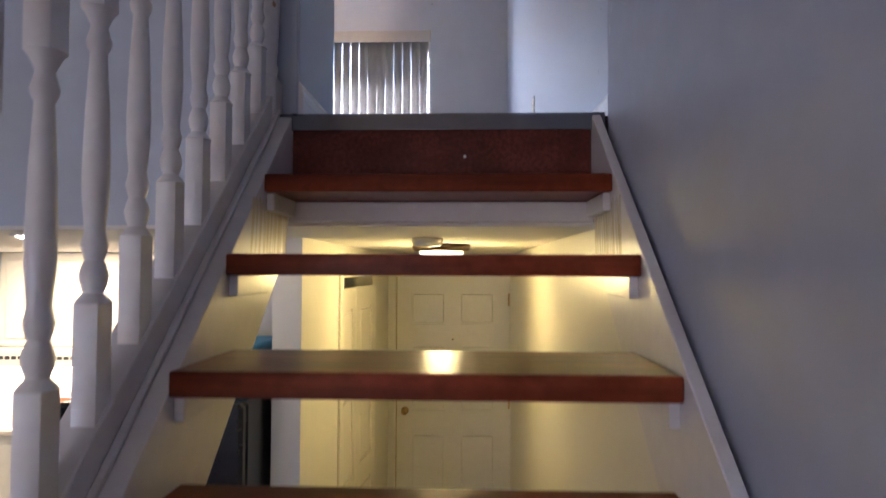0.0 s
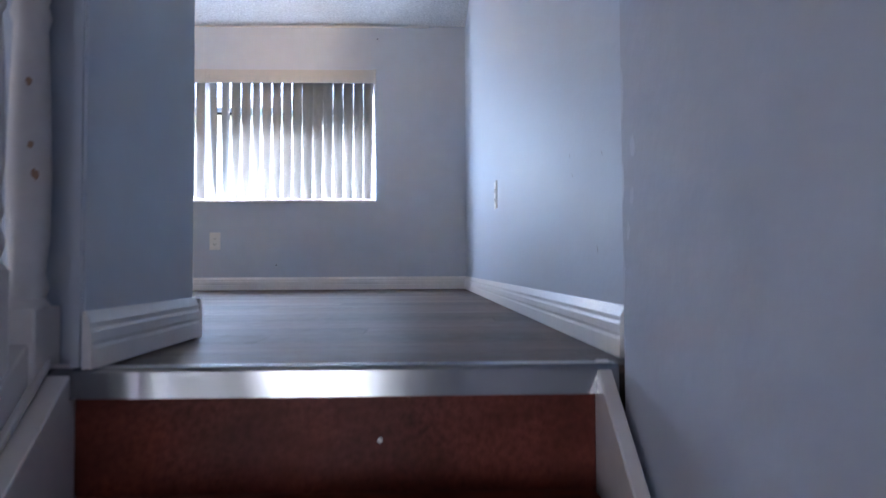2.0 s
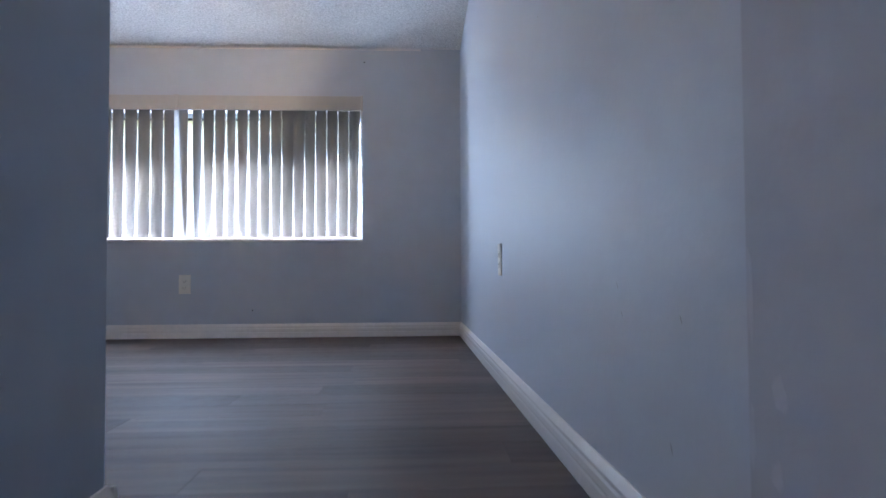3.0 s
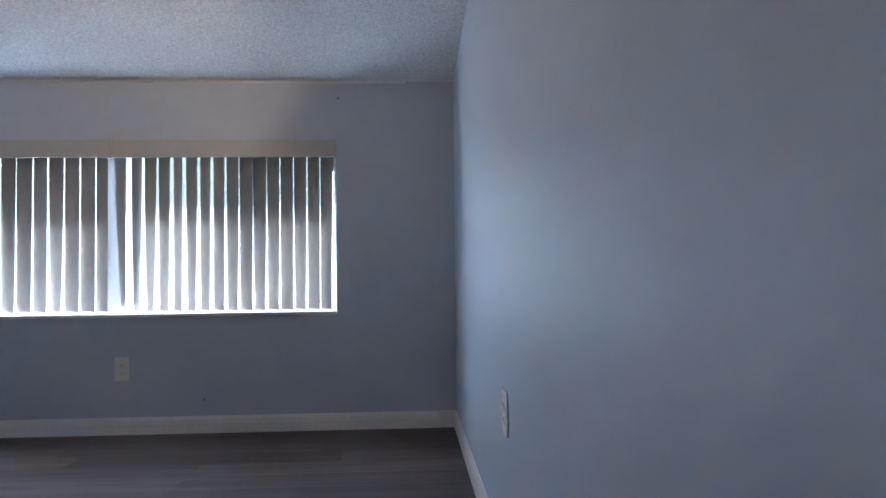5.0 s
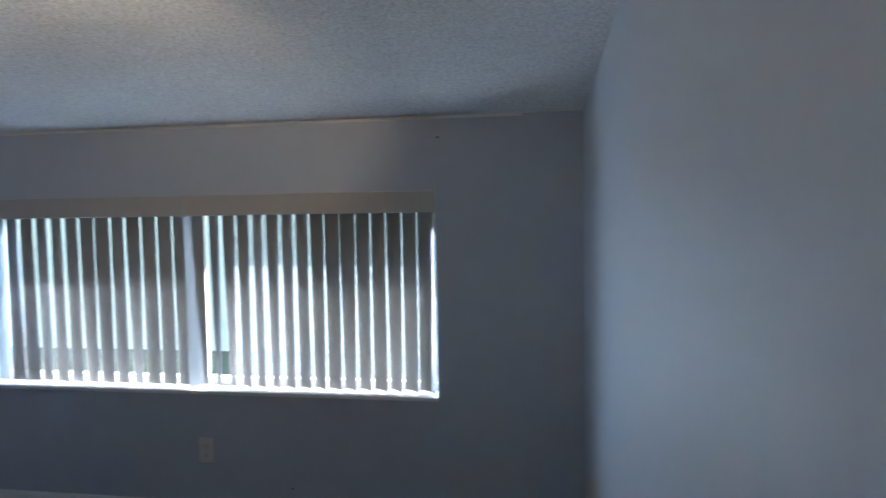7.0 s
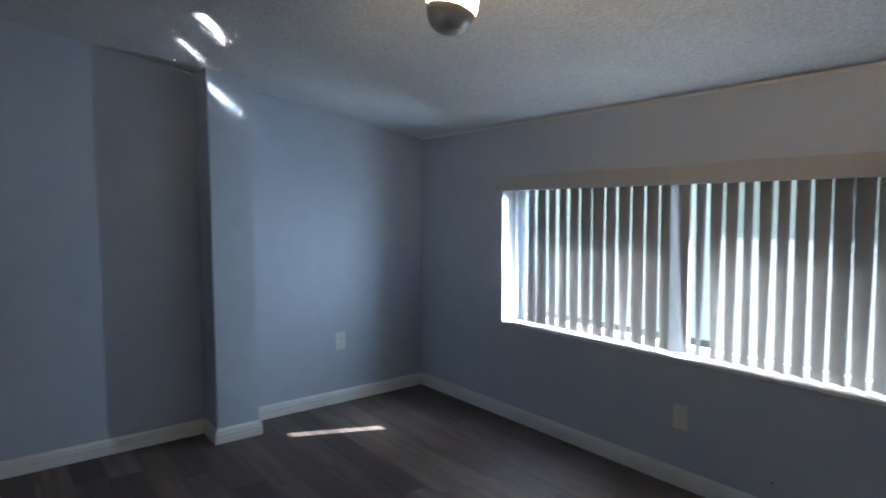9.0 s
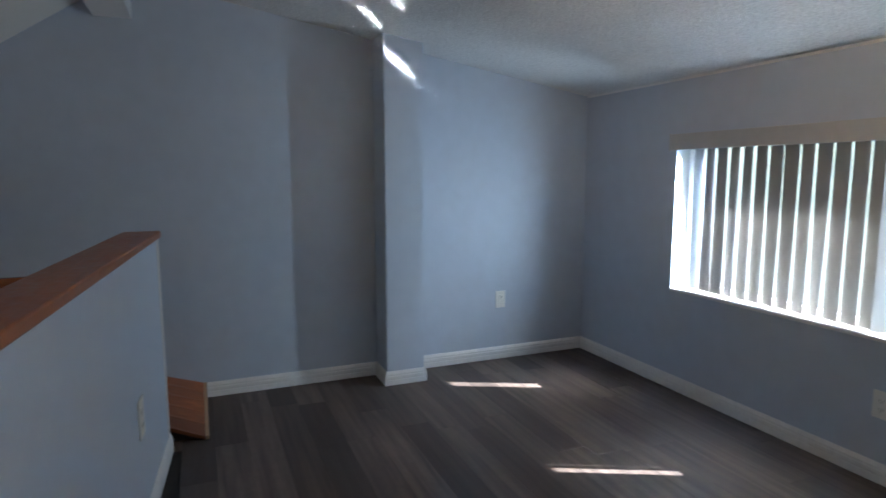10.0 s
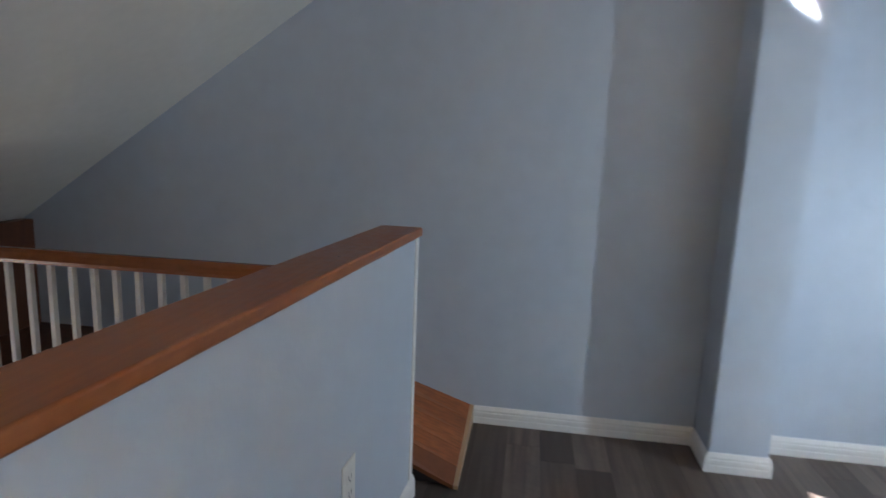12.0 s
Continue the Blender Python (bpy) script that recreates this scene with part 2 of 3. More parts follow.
def thing(name, label, category, group="", at=(0, 0, 0), rz=0):
    ob = new(name)
    ob.empty_display_size = 0.05
    ob.matrix_world = pose(*at, 0, 0, rz)
    return tagged(ob, label, category, group)


def box(bm, x0, x1, y0, y1, z0, z1, bevel=0.0, seg=1):
    r = bmesh.ops.create_cube(bm, size=1.0, matrix=Matrix.Translation(((x0 + x1) / 2, (y0 + y1) / 2, (z0 + z1) / 2)) @ Matrix.Diagonal((x1 - x0, y1 - y0, z1 - z0, 1)))
    if bevel:
        es = list({e for v in r["verts"] for e in v.link_edges})
        bmesh.ops.bevel(bm, geom=es, offset=bevel, segments=seg, affect="EDGES", profile=0.5)
    return bm


def boxes(*dims, bevel=0.0):
    bm = bmesh.new()
    for d in dims:
        box(bm, *d, bevel=bevel)
    return bm


def prism(bm, outline, axis, a, b):
    """A polygon pulled along an axis from a to b. Along x the outline is (y, z), along y (x, z), along z (x, y)."""
    def at(u, v, w):
        return {"x": (w, u, v), "y": (u, w, v), "z": (u, v, w)}[axis]
    lo = [bm.verts.new(at(u, v, a)) for u, v in outline]
    hi = [bm.verts.new(at(u, v, b)) for u, v in outline]
    bm.faces.new(lo)
    bm.faces.new(hi[::-1])
    for i in range(len(outline)):
        j = (i + 1) % len(outline)
        bm.faces.new((lo[i], lo[j], hi[j], hi[i]))
    return bm


def lathe(bm, profile, m=Matrix(), seg=20):
    """A turned shape: (radius, height) pairs round the z axis."""
    rings = []
    for r, h in profile:
        if r < 1e-5:
            rings.append([bm.verts.new(m @ Vector((0, 0, h)))])
        else:
            rings.append([bm.verts.new(m @ Vector((r * math.cos(2 * math.pi * k / seg), r * math.sin(2 * math.pi * k / seg), h))) for k in range(seg)])
    for a, b in zip(rings, rings[1:]):
        for k in range(seg):
            q = [a[k % len(a)], a[(k + 1) % len(a)], b[(k + 1) % len(b)], b[k % len(b)]]
            q = list(dict.fromkeys(q))
            if len(q) > 2:
                bm.faces.new(q)
    return bm


def structure(name, bm, mat, label, category):
    return tagged(finish(name, bm, mat), label, category, kind="structure")


# ---- walls ----
T = 0.14


SEAM = YL - 0.018


def x_right(y):
    """Face of the upper right wall, set back from the stair wall and a little askew."""
    return 0.775 - 0.019 * (y - SEAM)


def wall_right():
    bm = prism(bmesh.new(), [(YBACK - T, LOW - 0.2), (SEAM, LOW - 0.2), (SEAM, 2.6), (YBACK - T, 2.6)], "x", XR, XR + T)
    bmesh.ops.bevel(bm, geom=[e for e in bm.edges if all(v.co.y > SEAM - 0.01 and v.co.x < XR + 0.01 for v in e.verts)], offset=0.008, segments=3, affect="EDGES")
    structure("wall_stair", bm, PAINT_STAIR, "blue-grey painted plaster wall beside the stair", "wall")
    bm = prism(bmesh.new(), [(x_right(SEAM), SEAM), (x_right(YW + 0.16), YW + 0.16), (XR + T, YW + 0.16), (XR + T, SEAM)], "z", CEIL_LOW, 2.6)
    structure("wall_right", bm, PAINT, "blue-grey painted plaster wall of the upper room", "wall")
    structure("wall_right_lower", boxes((XR, XR + T, SEAM, YW + 0.16, LOW - 0.2, CEIL_LOW)), PAINT_ENTRY, "cream outer wall of the entry hall", "wall")


def wall_right_entry():
    # below the stringer and in the hall the wall is cream
    out = [(0.6, LOW), (5.54, LOW), (5.54, CEIL_LOW - 0.013), (YL, CEIL_LOW - 0.013), (YL, -0.17), (0.6, -0.17 - SLOPE * (YL - 0.6))]
    bm = prism(bmesh.new(), out, "x", XR - 0.005, XR - 0.001)
    return structure("wall_entry_right", bm, PAINT_ENTRY, "glossy cream painted wall of the entry hall", "wall")


def wall_window():
    bm = boxes((XF - T, WX0, YW, YW + 0.16, CEIL_LOW, 2.3), (WX1, x_right(YW) - 0.001, YW, YW + 0.16, CEIL_LOW, 2.3),
               (WX0, WX1, YW, YW + 0.16, CEIL_LOW, WZ0), (WX0, WX1, YW, YW + 0.16, WZ1, 2.3))
    return structure("wall_window", bm, PAINT, "blue-grey painted wall around the wide window", "wall")


def wall_far():
    bm = prism(bmesh.new(), [(YBACK - T, LOW - 0.2), (YW + 0.16, LOW - 0.2), (YW + 0.16, 2.6), (YBACK - T, 2.6)], "x", XF - T, XF)
    return structure("wall_far", bm, PAINT, "blue-grey painted gable wall under the slope", "wall")


def pillar():
    bm = boxes((XF, -2.982, 4.012, 4.262, 0, 2.2))
    bmesh.ops.bevel(bm, geom=[e for e in bm.edges if abs(e.verts[0].co.z - e.verts[1].co.z) > 1], offset=0.006, segments=2, affect="EDGES")
    return structure("wall_pillar", bm, PAINT, "blue-grey painted boxed-out pillar against the wall", "pillar")


def wall_rear():
    x0, x1, z0, z1 = -1.8, 0.0, -1.05, -0.05
    bm = boxes((XF, x0, YBACK - T, YBACK, LOW, 0.2), (x1, XR, YBACK - T, YBACK, LOW, 0.2), (x0, x1, YBACK - T, YBACK, LOW, z0), (x0, x1, YBACK - T, YBACK, z1, 0.2))
    structure("wall_rear", bm, PAINT, "plain blue-grey wall closing the living room", "wall")
    structure("window_rear_unseen", boxes((x0, x1, YBACK - 0.1, YBACK - 0.09, z0, z1)), GLASS, "plain glass window added in the unseen rear wall", "window")


def slanted(x0, x1, back, front, z0, z1):
    """A board along the half wall, from back to front of its room face."""
    out = [(x0, y_half(x0) + back), (x1, y_half(x1) + back), (x1, y_half(x1) + front), (x0, y_half(x0) + front)]
    return prism(bmesh.new(), out, "z", z0, z1)


XE = -2.512                              # free end of the half wall


def half_wall():
    structure("wall_half", slanted(XE, XS - 0.13, -0.125, 0.0, CEIL_LOW, 1.034), PAINT, "blue-grey painted half wall beside the stairwell", "half wall")
    structure("wall_half_foot", boxes((XS - 0.13, XS, YL + 0.03, 2.785, CEIL_LOW, 0.0065)), PAINT, "blue-grey painted foot of the half wall's end", "half wall")
    out = [(XS - 0.13, YL + 0.03), (-0.112, YL + 0.03), (-0.112, YL - 0.010), (XS, YL - 0.010), (XS, 2.785), (XS - 0.13, 2.785)]
    bm = prism(bmesh.new(), out, "z", 0.0075, 0.93)
    bmesh.ops.bevel(bm, geom=[e for e in bm.edges if abs(e.verts[0].co.z - e.verts[1].co.z) > 0.5], offset=0.005, segments=2, affect="EDGES")
    structure("wall_half_return", bm, PAINT, "blue-grey painted half wall end at the stair head", "half wall")
    structure("trim_corner_bead", slanted(XE - 0.004, XE + 0.03, -0.121, 0.004, 0.09, 1.0335), TRIM, "cream corner strip on the half wall's end", "trim")


def ceilings():
    t = 0.12
    front = [(YW + 0.16, Z_EAVE - 0.03), (Y_CREASE, Z_CREASE), (Y_CREASE - 0.09, Z_STEP), (Y_RIDGE, Z_RIDGE), (Y_RIDGE, Z_RIDGE + t), (Y_CREASE, Z_CREASE + t), (YW + 0.16, Z_EAVE + t)]
    structure("ceiling", prism(bmesh.new(), front, "x", XF, XR), POPCORN, "white popcorn-textured ceiling rising to the ridge", "ceiling")
    rear = [(Y_RIDGE, z_rear(Y_RIDGE)), (YBACK, z_rear(YBACK)), (YBACK, z_rear(YBACK) + t), (Y_RIDGE, z_rear(Y_RIDGE) + t)]
    structure("ceiling_slope", prism(bmesh.new(), rear, "x", XF, XR), SMOOTH_WHITE, "plain cream sloped ceiling over the stairwell", "ceiling")
    under = [(XF, 2.62), (XE, y_half(XE) - 0.128), (XS - 0.13, y_half(XS - 0.13) - 0.128), (XS - 0.13, YL + 0.014), (XR - 0.006, YL + 0.014), (XR - 0.006, 5.54), (XF, 5.54)]
    structure("ceiling_lower", prism(bmesh.new(), under, "z", CEIL_LOW - 0.012, CEIL_LOW), SMOOTH_WHITE, "cream ceiling of the entry hall and kitchen", "ceiling")
    structure("beam_ridge", boxes((XF, XR, 2.505, 2.69, 2.145, 2.40), bevel=0.004), TRIM, "white painted ridge beam under the ceiling", "beam")
    # thin loose cove strip where ceiling and window wall meet
    cove = [(YW - 0.012, Z_EAVE + 0.0), (YW, Z_EAVE - 0.015), (YW, Z_EAVE + 0.004)]
    structure("trim_cove", prism(bmesh.new(), cove, "x", XF + 0.01, XR - 0.28), TRIM, "thin white cove strip above the window", "trim")


BASE_PROFILE = [(0, 0), (0.014, 0), (0.014, 0.03), (0.0125, 0.036), (0.014, 0.042), (0.014, 0.056), (0.0115, 0.062), (0.012, 0.070), (0.007, 0.080), (0.003, 0.088), (0, 0.088)]


def baseboard(name, p, q, inward, lift=0.002):
    """A ridged baseboard from p to q, its back on the wall, its face towards inward."""
    p, q, n = Vector((*p, 0)), Vector((*q, 0)), Vector((*inward, 0))
    bm = bmesh.new()
    a = [bm.verts.new(p + n * (d + 0.0005) + Vector((0, 0, z + lift))) for d, z in BASE_PROFILE]
    b = [bm.verts.new(q + n * (d + 0.0005) + Vector((0, 0, z + lift))) for d, z in BASE_PROFILE]
    bm.faces.new(a), bm.faces.new(b[::-1])
    for i in range(len(a)):
        j = (i + 1) % len(a)
        bm.faces.new((a[i], a[j], b[j], b[i]))
    return structure(name, bm, TRIM, "white ridged wooden baseboard along the wall", "baseboard")


def baseboards():
    baseboard("baseboard_window", (XF, YW), (x_right(YW) - 0.001, YW), (0, -1))
    baseboard("baseboard_right", (x_right(2.44), 2.44), (x_right(YW), YW - 0.015), (-1, 0))
    baseboard("baseboard_far_a", (XF, 2.965), (XF, 4.012), (1, 0))
    baseboard("baseboard_far_b", (XF, 4.262), (XF, YW - 0.015), (1, 0))
    baseboard("baseboard_pillar_a", (XF + 0.015, 4.012), (-2.968, 4.012), (0, -1))
    baseboard("baseboard_pillar_b", (-2.982, 4.012), (-2.982, 4.262), (1, 0))
    baseboard("baseboard_pillar_c", (XF + 0.015, 4.262), (-2.968, 4.262), (0, 1))
    baseboard("baseboard_half", (XE - 0.02, y_half(XE - 0.02)), (XS - 0.13, y_half(XS - 0.13)), (0.0787, 0.997))
    baseboard("baseboard_half_end", (XE, y_half(XE) - 0.12), (XE, y_half(XE)), (-1, 0))
    baseboard("baseboard_post", (XS, YL - 0.012), (XS, 2.785), (1, 0), 0.005)
    baseboard("baseboard_post_front", (XS - 0.13, 2.785), (XS + 0.014, 2.785), (0, 1))


def slab():
    out = [(XF, 2.62), (XE, 2.62), (XE, y_half(XE) - 0.124), (XS - 0.13, y_half(XS - 0.13) - 0.124), (XS, YL + 0.032), (XS, YL + 0.012), (x_right(SEAM), YL + 0.012), (x_right(YW), YW), (XF, YW)]
    bm = prism(bmesh.new(), out, "z", CEIL_LOW, -0.0125)
    floor = structure("floor", bm, JOINT_SHADE, "grey-brown wood-look vinyl plank floor", "floor")
    rnd = random.Random(4)
    width, length = 0.152, 1.22
    y = YL + 0.012
    while y < YW - 0.01:
        y1 = min(y + width, YW)
        spans = [(XF, XR + 0.05)]
        if y1 < 2.90:
            clip = XE + (2.787 - (y + 0.05)) / 0.0787
            spans = [(max(min(clip, XS - 0.08), XE), XR + 0.05)]
            if y > 2.6:
                spans.append((XF, XE - 0.001))
        for x_lo, x_hi in spans:
            x = x_lo - rnd.uniform(0.1, length - 0.1)
            while x < x_hi:
                a, b = max(x, x_lo), min(x + length, x_hi, x_right((y + y1) / 2))
                if b - a > 0.03:
                    bm = boxes((-(b - a) / 2 + 0.0002, (b - a) / 2 - 0.0002, -(y1 - y) / 2 + 0.0002, (y1 - y) / 2 - 0.0002, -0.012, 0.0), bevel=0.0005)
                    p = finish("plank", bm, PLANK, floor)
                    p.location = ((a + b) / 2, (y + y1) / 2, 0)
                x += length
        y = y1
    return floor


def lower_shell():
    structure("floor_lower", boxes((XF, XR, YBACK, 5.6, LOW - 0.1, LOW)), LOWER_FLOOR, "beige tiled lower floor", "floor")
    dx0, dx1, dz = -0.179, 0.716, LOW + 2.04
    y = 5.54
    structure("wall_entry_front", boxes((dx0 - 0.03, dx0 - 0.001, y, y + 0.14, LOW, dz + 0.03), (dx1 + 0.001, XR - 0.006, y, y + 0.14, LOW, dz + 0.03), (dx0 - 0.001, dx1 + 0.001, y + 0.001, y + 0.14, LOW + 2.032, dz + 0.03), (-0.36, dx0 - 0.03, y, y + 0.14, LOW, CEIL_LOW), (dx0 - 0.03, XR, y, y + 0.14, dz + 0.03, CEIL_LOW)), PAINT_ENTRY, "cream painted wall around the front door", "wall")
    hx = -0.25
    structure("wall_entry_left", boxes((hx - 0.11, hx, 2.99, 3.70, LOW, CEIL_LOW), (hx - 0.11, hx, 4.62, y, LOW, CEIL_LOW), (hx - 0.11, hx, 3.70, 4.62, LOW + 2.03, CEIL_LOW)),
              PAINT_ENTRY, "cream painted hall wall with a closet opening", "wall")
    structure("wall_closet", boxes((-0.95, -0.93, 3.5, 4.8, LOW, CEIL_LOW), (-0.93, hx - 0.11, 3.5, 3.52, LOW, CEIL_LOW), (-0.93, hx - 0.11, 4.78, 4.8, LOW, CEIL_LOW)), SMOOTH_WHITE, "plain closet walls behind the folding door", "wall")
    structure("wall_kitchen", boxes((XF, -0.36, y, y + 0.14, LOW, CEIL_LOW)), PAINT_ENTRY, "cream kitchen wall behind the cabinets", "wall")
    structure("trim_stair_header", boxes((XT, XU, YL - 0.03, YL + 0.012, -0.290, -0.235), bevel=0.004), STAIR_PAINT, "grey painted header board under the landing", "trim")


# ---- panelled doors ----
def panel_door(parent, w, h, t, mat, cols, rows, margin=0.11, name="panel"):
    """Stiles, rails and raised fields; x across, z up, face at y = 0 and towards -y."""
    part("leaf", boxes((0, w, 0.006, t, 0, h), bevel=0.002), mat, parent)
    cw = (w - margin * (cols + 1)) / cols
    face = bmesh.new()
    xs = [margin + c * (cw + margin) for c in range(cols)]
    edges = [0.0] + [v for x in xs for v in (x, x + cw)] + [w]
    for k in range(0, len(edges), 2):
        box(face, edges[k], edges[k + 1], -0.008, 0.006, 0, h)
    zs = [0.0] + [v * h for r in rows for v in r] + [h]
    for x in xs:
        for k in range(0, len(zs), 2):
            box(face, x, x + cw, -0.008, 0.006, zs[k], zs[k + 1])
    part("stiles_and_rails", face, mat, parent)
    for x in xs:
        for lo, hi in rows:
            part(name, boxes((x + 0.014, x + cw - 0.014, -0.007, 0.008, lo * h + 0.014, hi * h - 0.014), bevel=0.011), mat, parent)


def knob(parent, x, z, name="knob", r=0.027):
    m = pose(x, -0.008, z, 90, 0, 0)
    part(name, lathe(bmesh.new(), [(0, 0), (0.031, 0), (0.031, 0.006), (0.012, 0.012), (0.011, 0.03), (r * 0.8, 0.036), (r, 0.048), (r * 0.85, 0.060), (0, 0.065)], m), BRASS, parent, "worn brass knob", smooth=True)


def front_door():
    d = tagged(thing("door_front", "closed cream six-panel front door with brass knobs", "door", at=(-0.179, 5.55, LOW + 0.01)), kind="structure")
    panel_door(d, 0.895, 2.02, 0.04, DOOR_PAINT, 2, [(0.10, 0.37), (0.46, 0.72), (0.80, 0.93)])
    knob(d, 0.065, 0.93)
    knob(d, 0.065, 1.08, "deadbolt", 0.022)
    part("peephole", lathe(bmesh.new(), [(0, 0), (0.008, 0), (0.008, 0.004), (0, 0.005)], pose(0.4475, -0.008, 1.5, 90, 0, 0), 12), BRASS, d, "small brass peephole")
    for z in (0.2, 1.0, 1.82):
        part("hinge", boxes((0.888, 0.902, -0.014, 0.0, z - 0.05, z + 0.05), bevel=0.002), BRASS, d, "brass hinge")
    part("weather_strip", boxes((-0.008, -0.002, -0.012, 0.0, 0, 2.0), bevel=0.002), BRASS, d, "brass strip along the edge")
    f = boxes((-0.25, -0.192, 5.520, 5.54, LOW, LOW + 2.10), (-0.192, 0.72, 5.520, 5.54, LOW + 2.045, LOW + 2.10), bevel=0.004)
    structure("trim_door_casing", f, DOOR_PAINT, "cream casing around the front door", "trim")


def closet_door():
    for y, rz in ((3.715, 90), (4.165, 84)):
        d = tagged(thing("closet_door", "cream panelled folding closet door standing ajar", "door", "closet door leaves", at=(-0.268, y, LOW + 0.02), rz=rz), kind="structure")
        panel_door(d, 0.44, 1.95, 0.03, DOOR_PAINT, 1, [(0.07, 0.40), (0.47, 0.70), (0.77, 0.94)], 0.09)
    structure("trim_closet_casing", boxes((-0.25, -0.236, 3.64, 3.70, LOW, LOW + 2.09), (-0.25, -0.236, 4.62, 4.70, LOW, LOW + 2.09), (-0.25, -0.236, 3.70, 4.62, LOW + 2.03, LOW + 2.09), bevel=0.003), DOOR_PAINT, "cream casing around the closet opening", "trim")


# ---- stair ----
def nose_y(k):
    return 2.145 - RUN * (k - 1)


def stair():
    s = thing("staircase", "open-riser stair with red varnished treads and white stringers", "staircase", at=(0.3, -0.3, LOW))
    inv = s.matrix_world.inverted()

    def put(name, bm, mat, label="", smooth=False):
        bmesh.ops.transform(bm, matrix=inv, verts=bm.verts)
        return part(name, bm, mat, s, label, smooth)

    rnd = random.Random(2)
    for k in range(1, 13):
        y, z = nose_y(k), -RISE * k
        bm = bmesh.new()
        box(bm, XT, XU, y, y + 0.262, z - 0.042, z, bevel=0.004, seg=2)
        put("tread", bm, RED_WOOD, "red-brown varnished plank tread with worn edges")
        for x in (XT, XU):
            sgn = 1 if x == XT else -1
            lo, hi = sorted((x, x + sgn * 0.018))
            put("cleat", boxes((lo, hi, y + 0.02, y + 0.20, z - 0.085, z - 0.0425), bevel=0.002), STAIR_PAINT)
    put("top_riser", boxes((XT, XU, YL, YL + 0.018, -RISE, -0.035), bevel=0.002), RISER_WOOD, "scuffed red-brown riser board")
    speck = lathe(bmesh.new(), [(0, 0.0025), (0.003, 0.002), (0.0045, 0.0), (0, -0.0005)], pose(0.36, YL, -0.110, 90, 0, 0), 9)
    put("paint_speck", speck, PLATE, "dried white paint speck")
    # sloped stringers between landing and lower floor
    yb = YL - (-LOW + 0.02) / RAKE

    def stringer(x0, x1, label, rake):
        drop, foot = 0.34, YL - (-LOW + 0.02) / rake
        out = [(YL + 0.005, 0.012), (YL + 0.005, -0.23), (YL - 0.11, 0.012 - 0.1 - drop), (foot + drop / rake, LOW), (foot, LOW)]
        bm = prism(bmesh.new(), out, "x", x0, x1)
        bmesh.ops.bevel(bm, geom=list(bm.edges), offset=0.003, segments=2, affect="EDGES", profile=0.5)
        put("stringer", bm, STAIR_PAINT, label)

    stringer(XU, XR - 0.015, "white painted wall stringer", RAKE_WALL)
    stringer(XT - 0.045, XT, "white painted outer stringer", RAKE)
    # thick glossy brush marks where the stringers meet the header
    for x, sgn in ((XT, 1), (XU, -1)):
        for k in range(34):
            y = YL - 0.035 - 0.0078 * k + rnd.uniform(-0.002, 0.002)
            top = -RISE - 0.055 - rnd.uniform(0, 0.012)
            low = top - rnd.uniform(0.12, 0.155)
            w, lean = rnd.uniform(0.0018, 0.0034), rnd.uniform(-0.004, 0.030)
            bm = bmesh.new()
            foot_ring = [bm.verts.new((x, y - w - lean, low)), bm.verts.new((x + sgn * w * 0.14, y - lean, low + 0.004)), bm.verts.new((x, y + w - lean, low))]
            head_ring = [bm.verts.new((x, y - w, top)), bm.verts.new((x + sgn * w * 0.14, y, top - 0.004)), bm.verts.new((x, y + w, top))]
            bm.faces.new(foot_ring), bm.faces.new(head_ring[::-1])
            for i in range(3):
                j = (i + 1) % 3
                bm.faces.new((foot_ring[i], foot_ring[j], head_ring[j], head_ring[i]))
            put("brush_ridge", bm, GLOSS_CREAM)

    def sloped(y0, y1, x0, x1, up0, up1, name, mat, label="", bev=0.0):
        za, zb = RAKE * (y0 - YL), RAKE * (y1 - YL)
        bm = prism(bmesh.new(), [(y0, za + up0), (y1, zb + up0), (y1, zb + up1), (y0, za + up1)], "x", x0, x1)
        if bev:
            bmesh.ops.bevel(bm, geom=list(bm.edges), offset=bev, segments=2, affect="EDGES", profile=0.5)
        return put(name, bm, mat, label)

    sloped(yb + 0.1, YL - 0.005, XT - 0.045, XT - 0.031, 0.012, 0.026, "bead", STAIR_PAINT, "", 0.004)
    sloped(yb + 0.1, YL - 0.005, XT - 0.110, XT - 0.0455, -0.10, 0.082, "base_rail", STAIR_PAINT, "white base rail carrying the balusters", 0.004)
    sloped(yb + 0.15, YL - 0.03, XT - 0.110, XT - 0.042, 0.88, 0.925, "handrail", RED_WOOD, "red-brown varnished handrail", 0.009)

    # turned balusters, cut to the slope
    def baluster_mesh():
        bm = bmesh.new()
        h = 0.0178
        prism(bm, [(-h, -h), (h, -h), (h, h), (-h, h)], "z", 0.0, 0.16)
        for v in bm.verts:
            if v.co.z < 0.01:
                v.co.z += RAKE * v.co.y
        prof = [(0.0, 0.179), (0.030, 0.179), (0.024, 0.186), (0.016, 0.194), (0.021, 0.206), (0.0235, 0.219), (0.020, 0.231), (0.015, 0.241), (0.019, 0.251), (0.022, 0.263), (0.019, 0.273), (0.0165, 0.284),
                (0.0215, 0.328), (0.0225, 0.367), (0.0195, 0.446), (0.0155, 0.500), (0.014, 0.524), (0.019, 0.532), (0.021, 0.542), (0.017, 0.552), (0.014, 0.564), (0.020, 0.576), (0.024, 0.583), (0.030, 0.589), (0, 0.589)]
        lathe(bm, [(r * 0.82, z - 0.02 * max(0.0, min(1.0, (0.5 - z) / 0.2))) for r, z in prof], seg=20)
        top = prism(bmesh.new(), [(-h, -h), (h, -h), (h, h), (-h, h)], "z", 0.5885, 0.80)
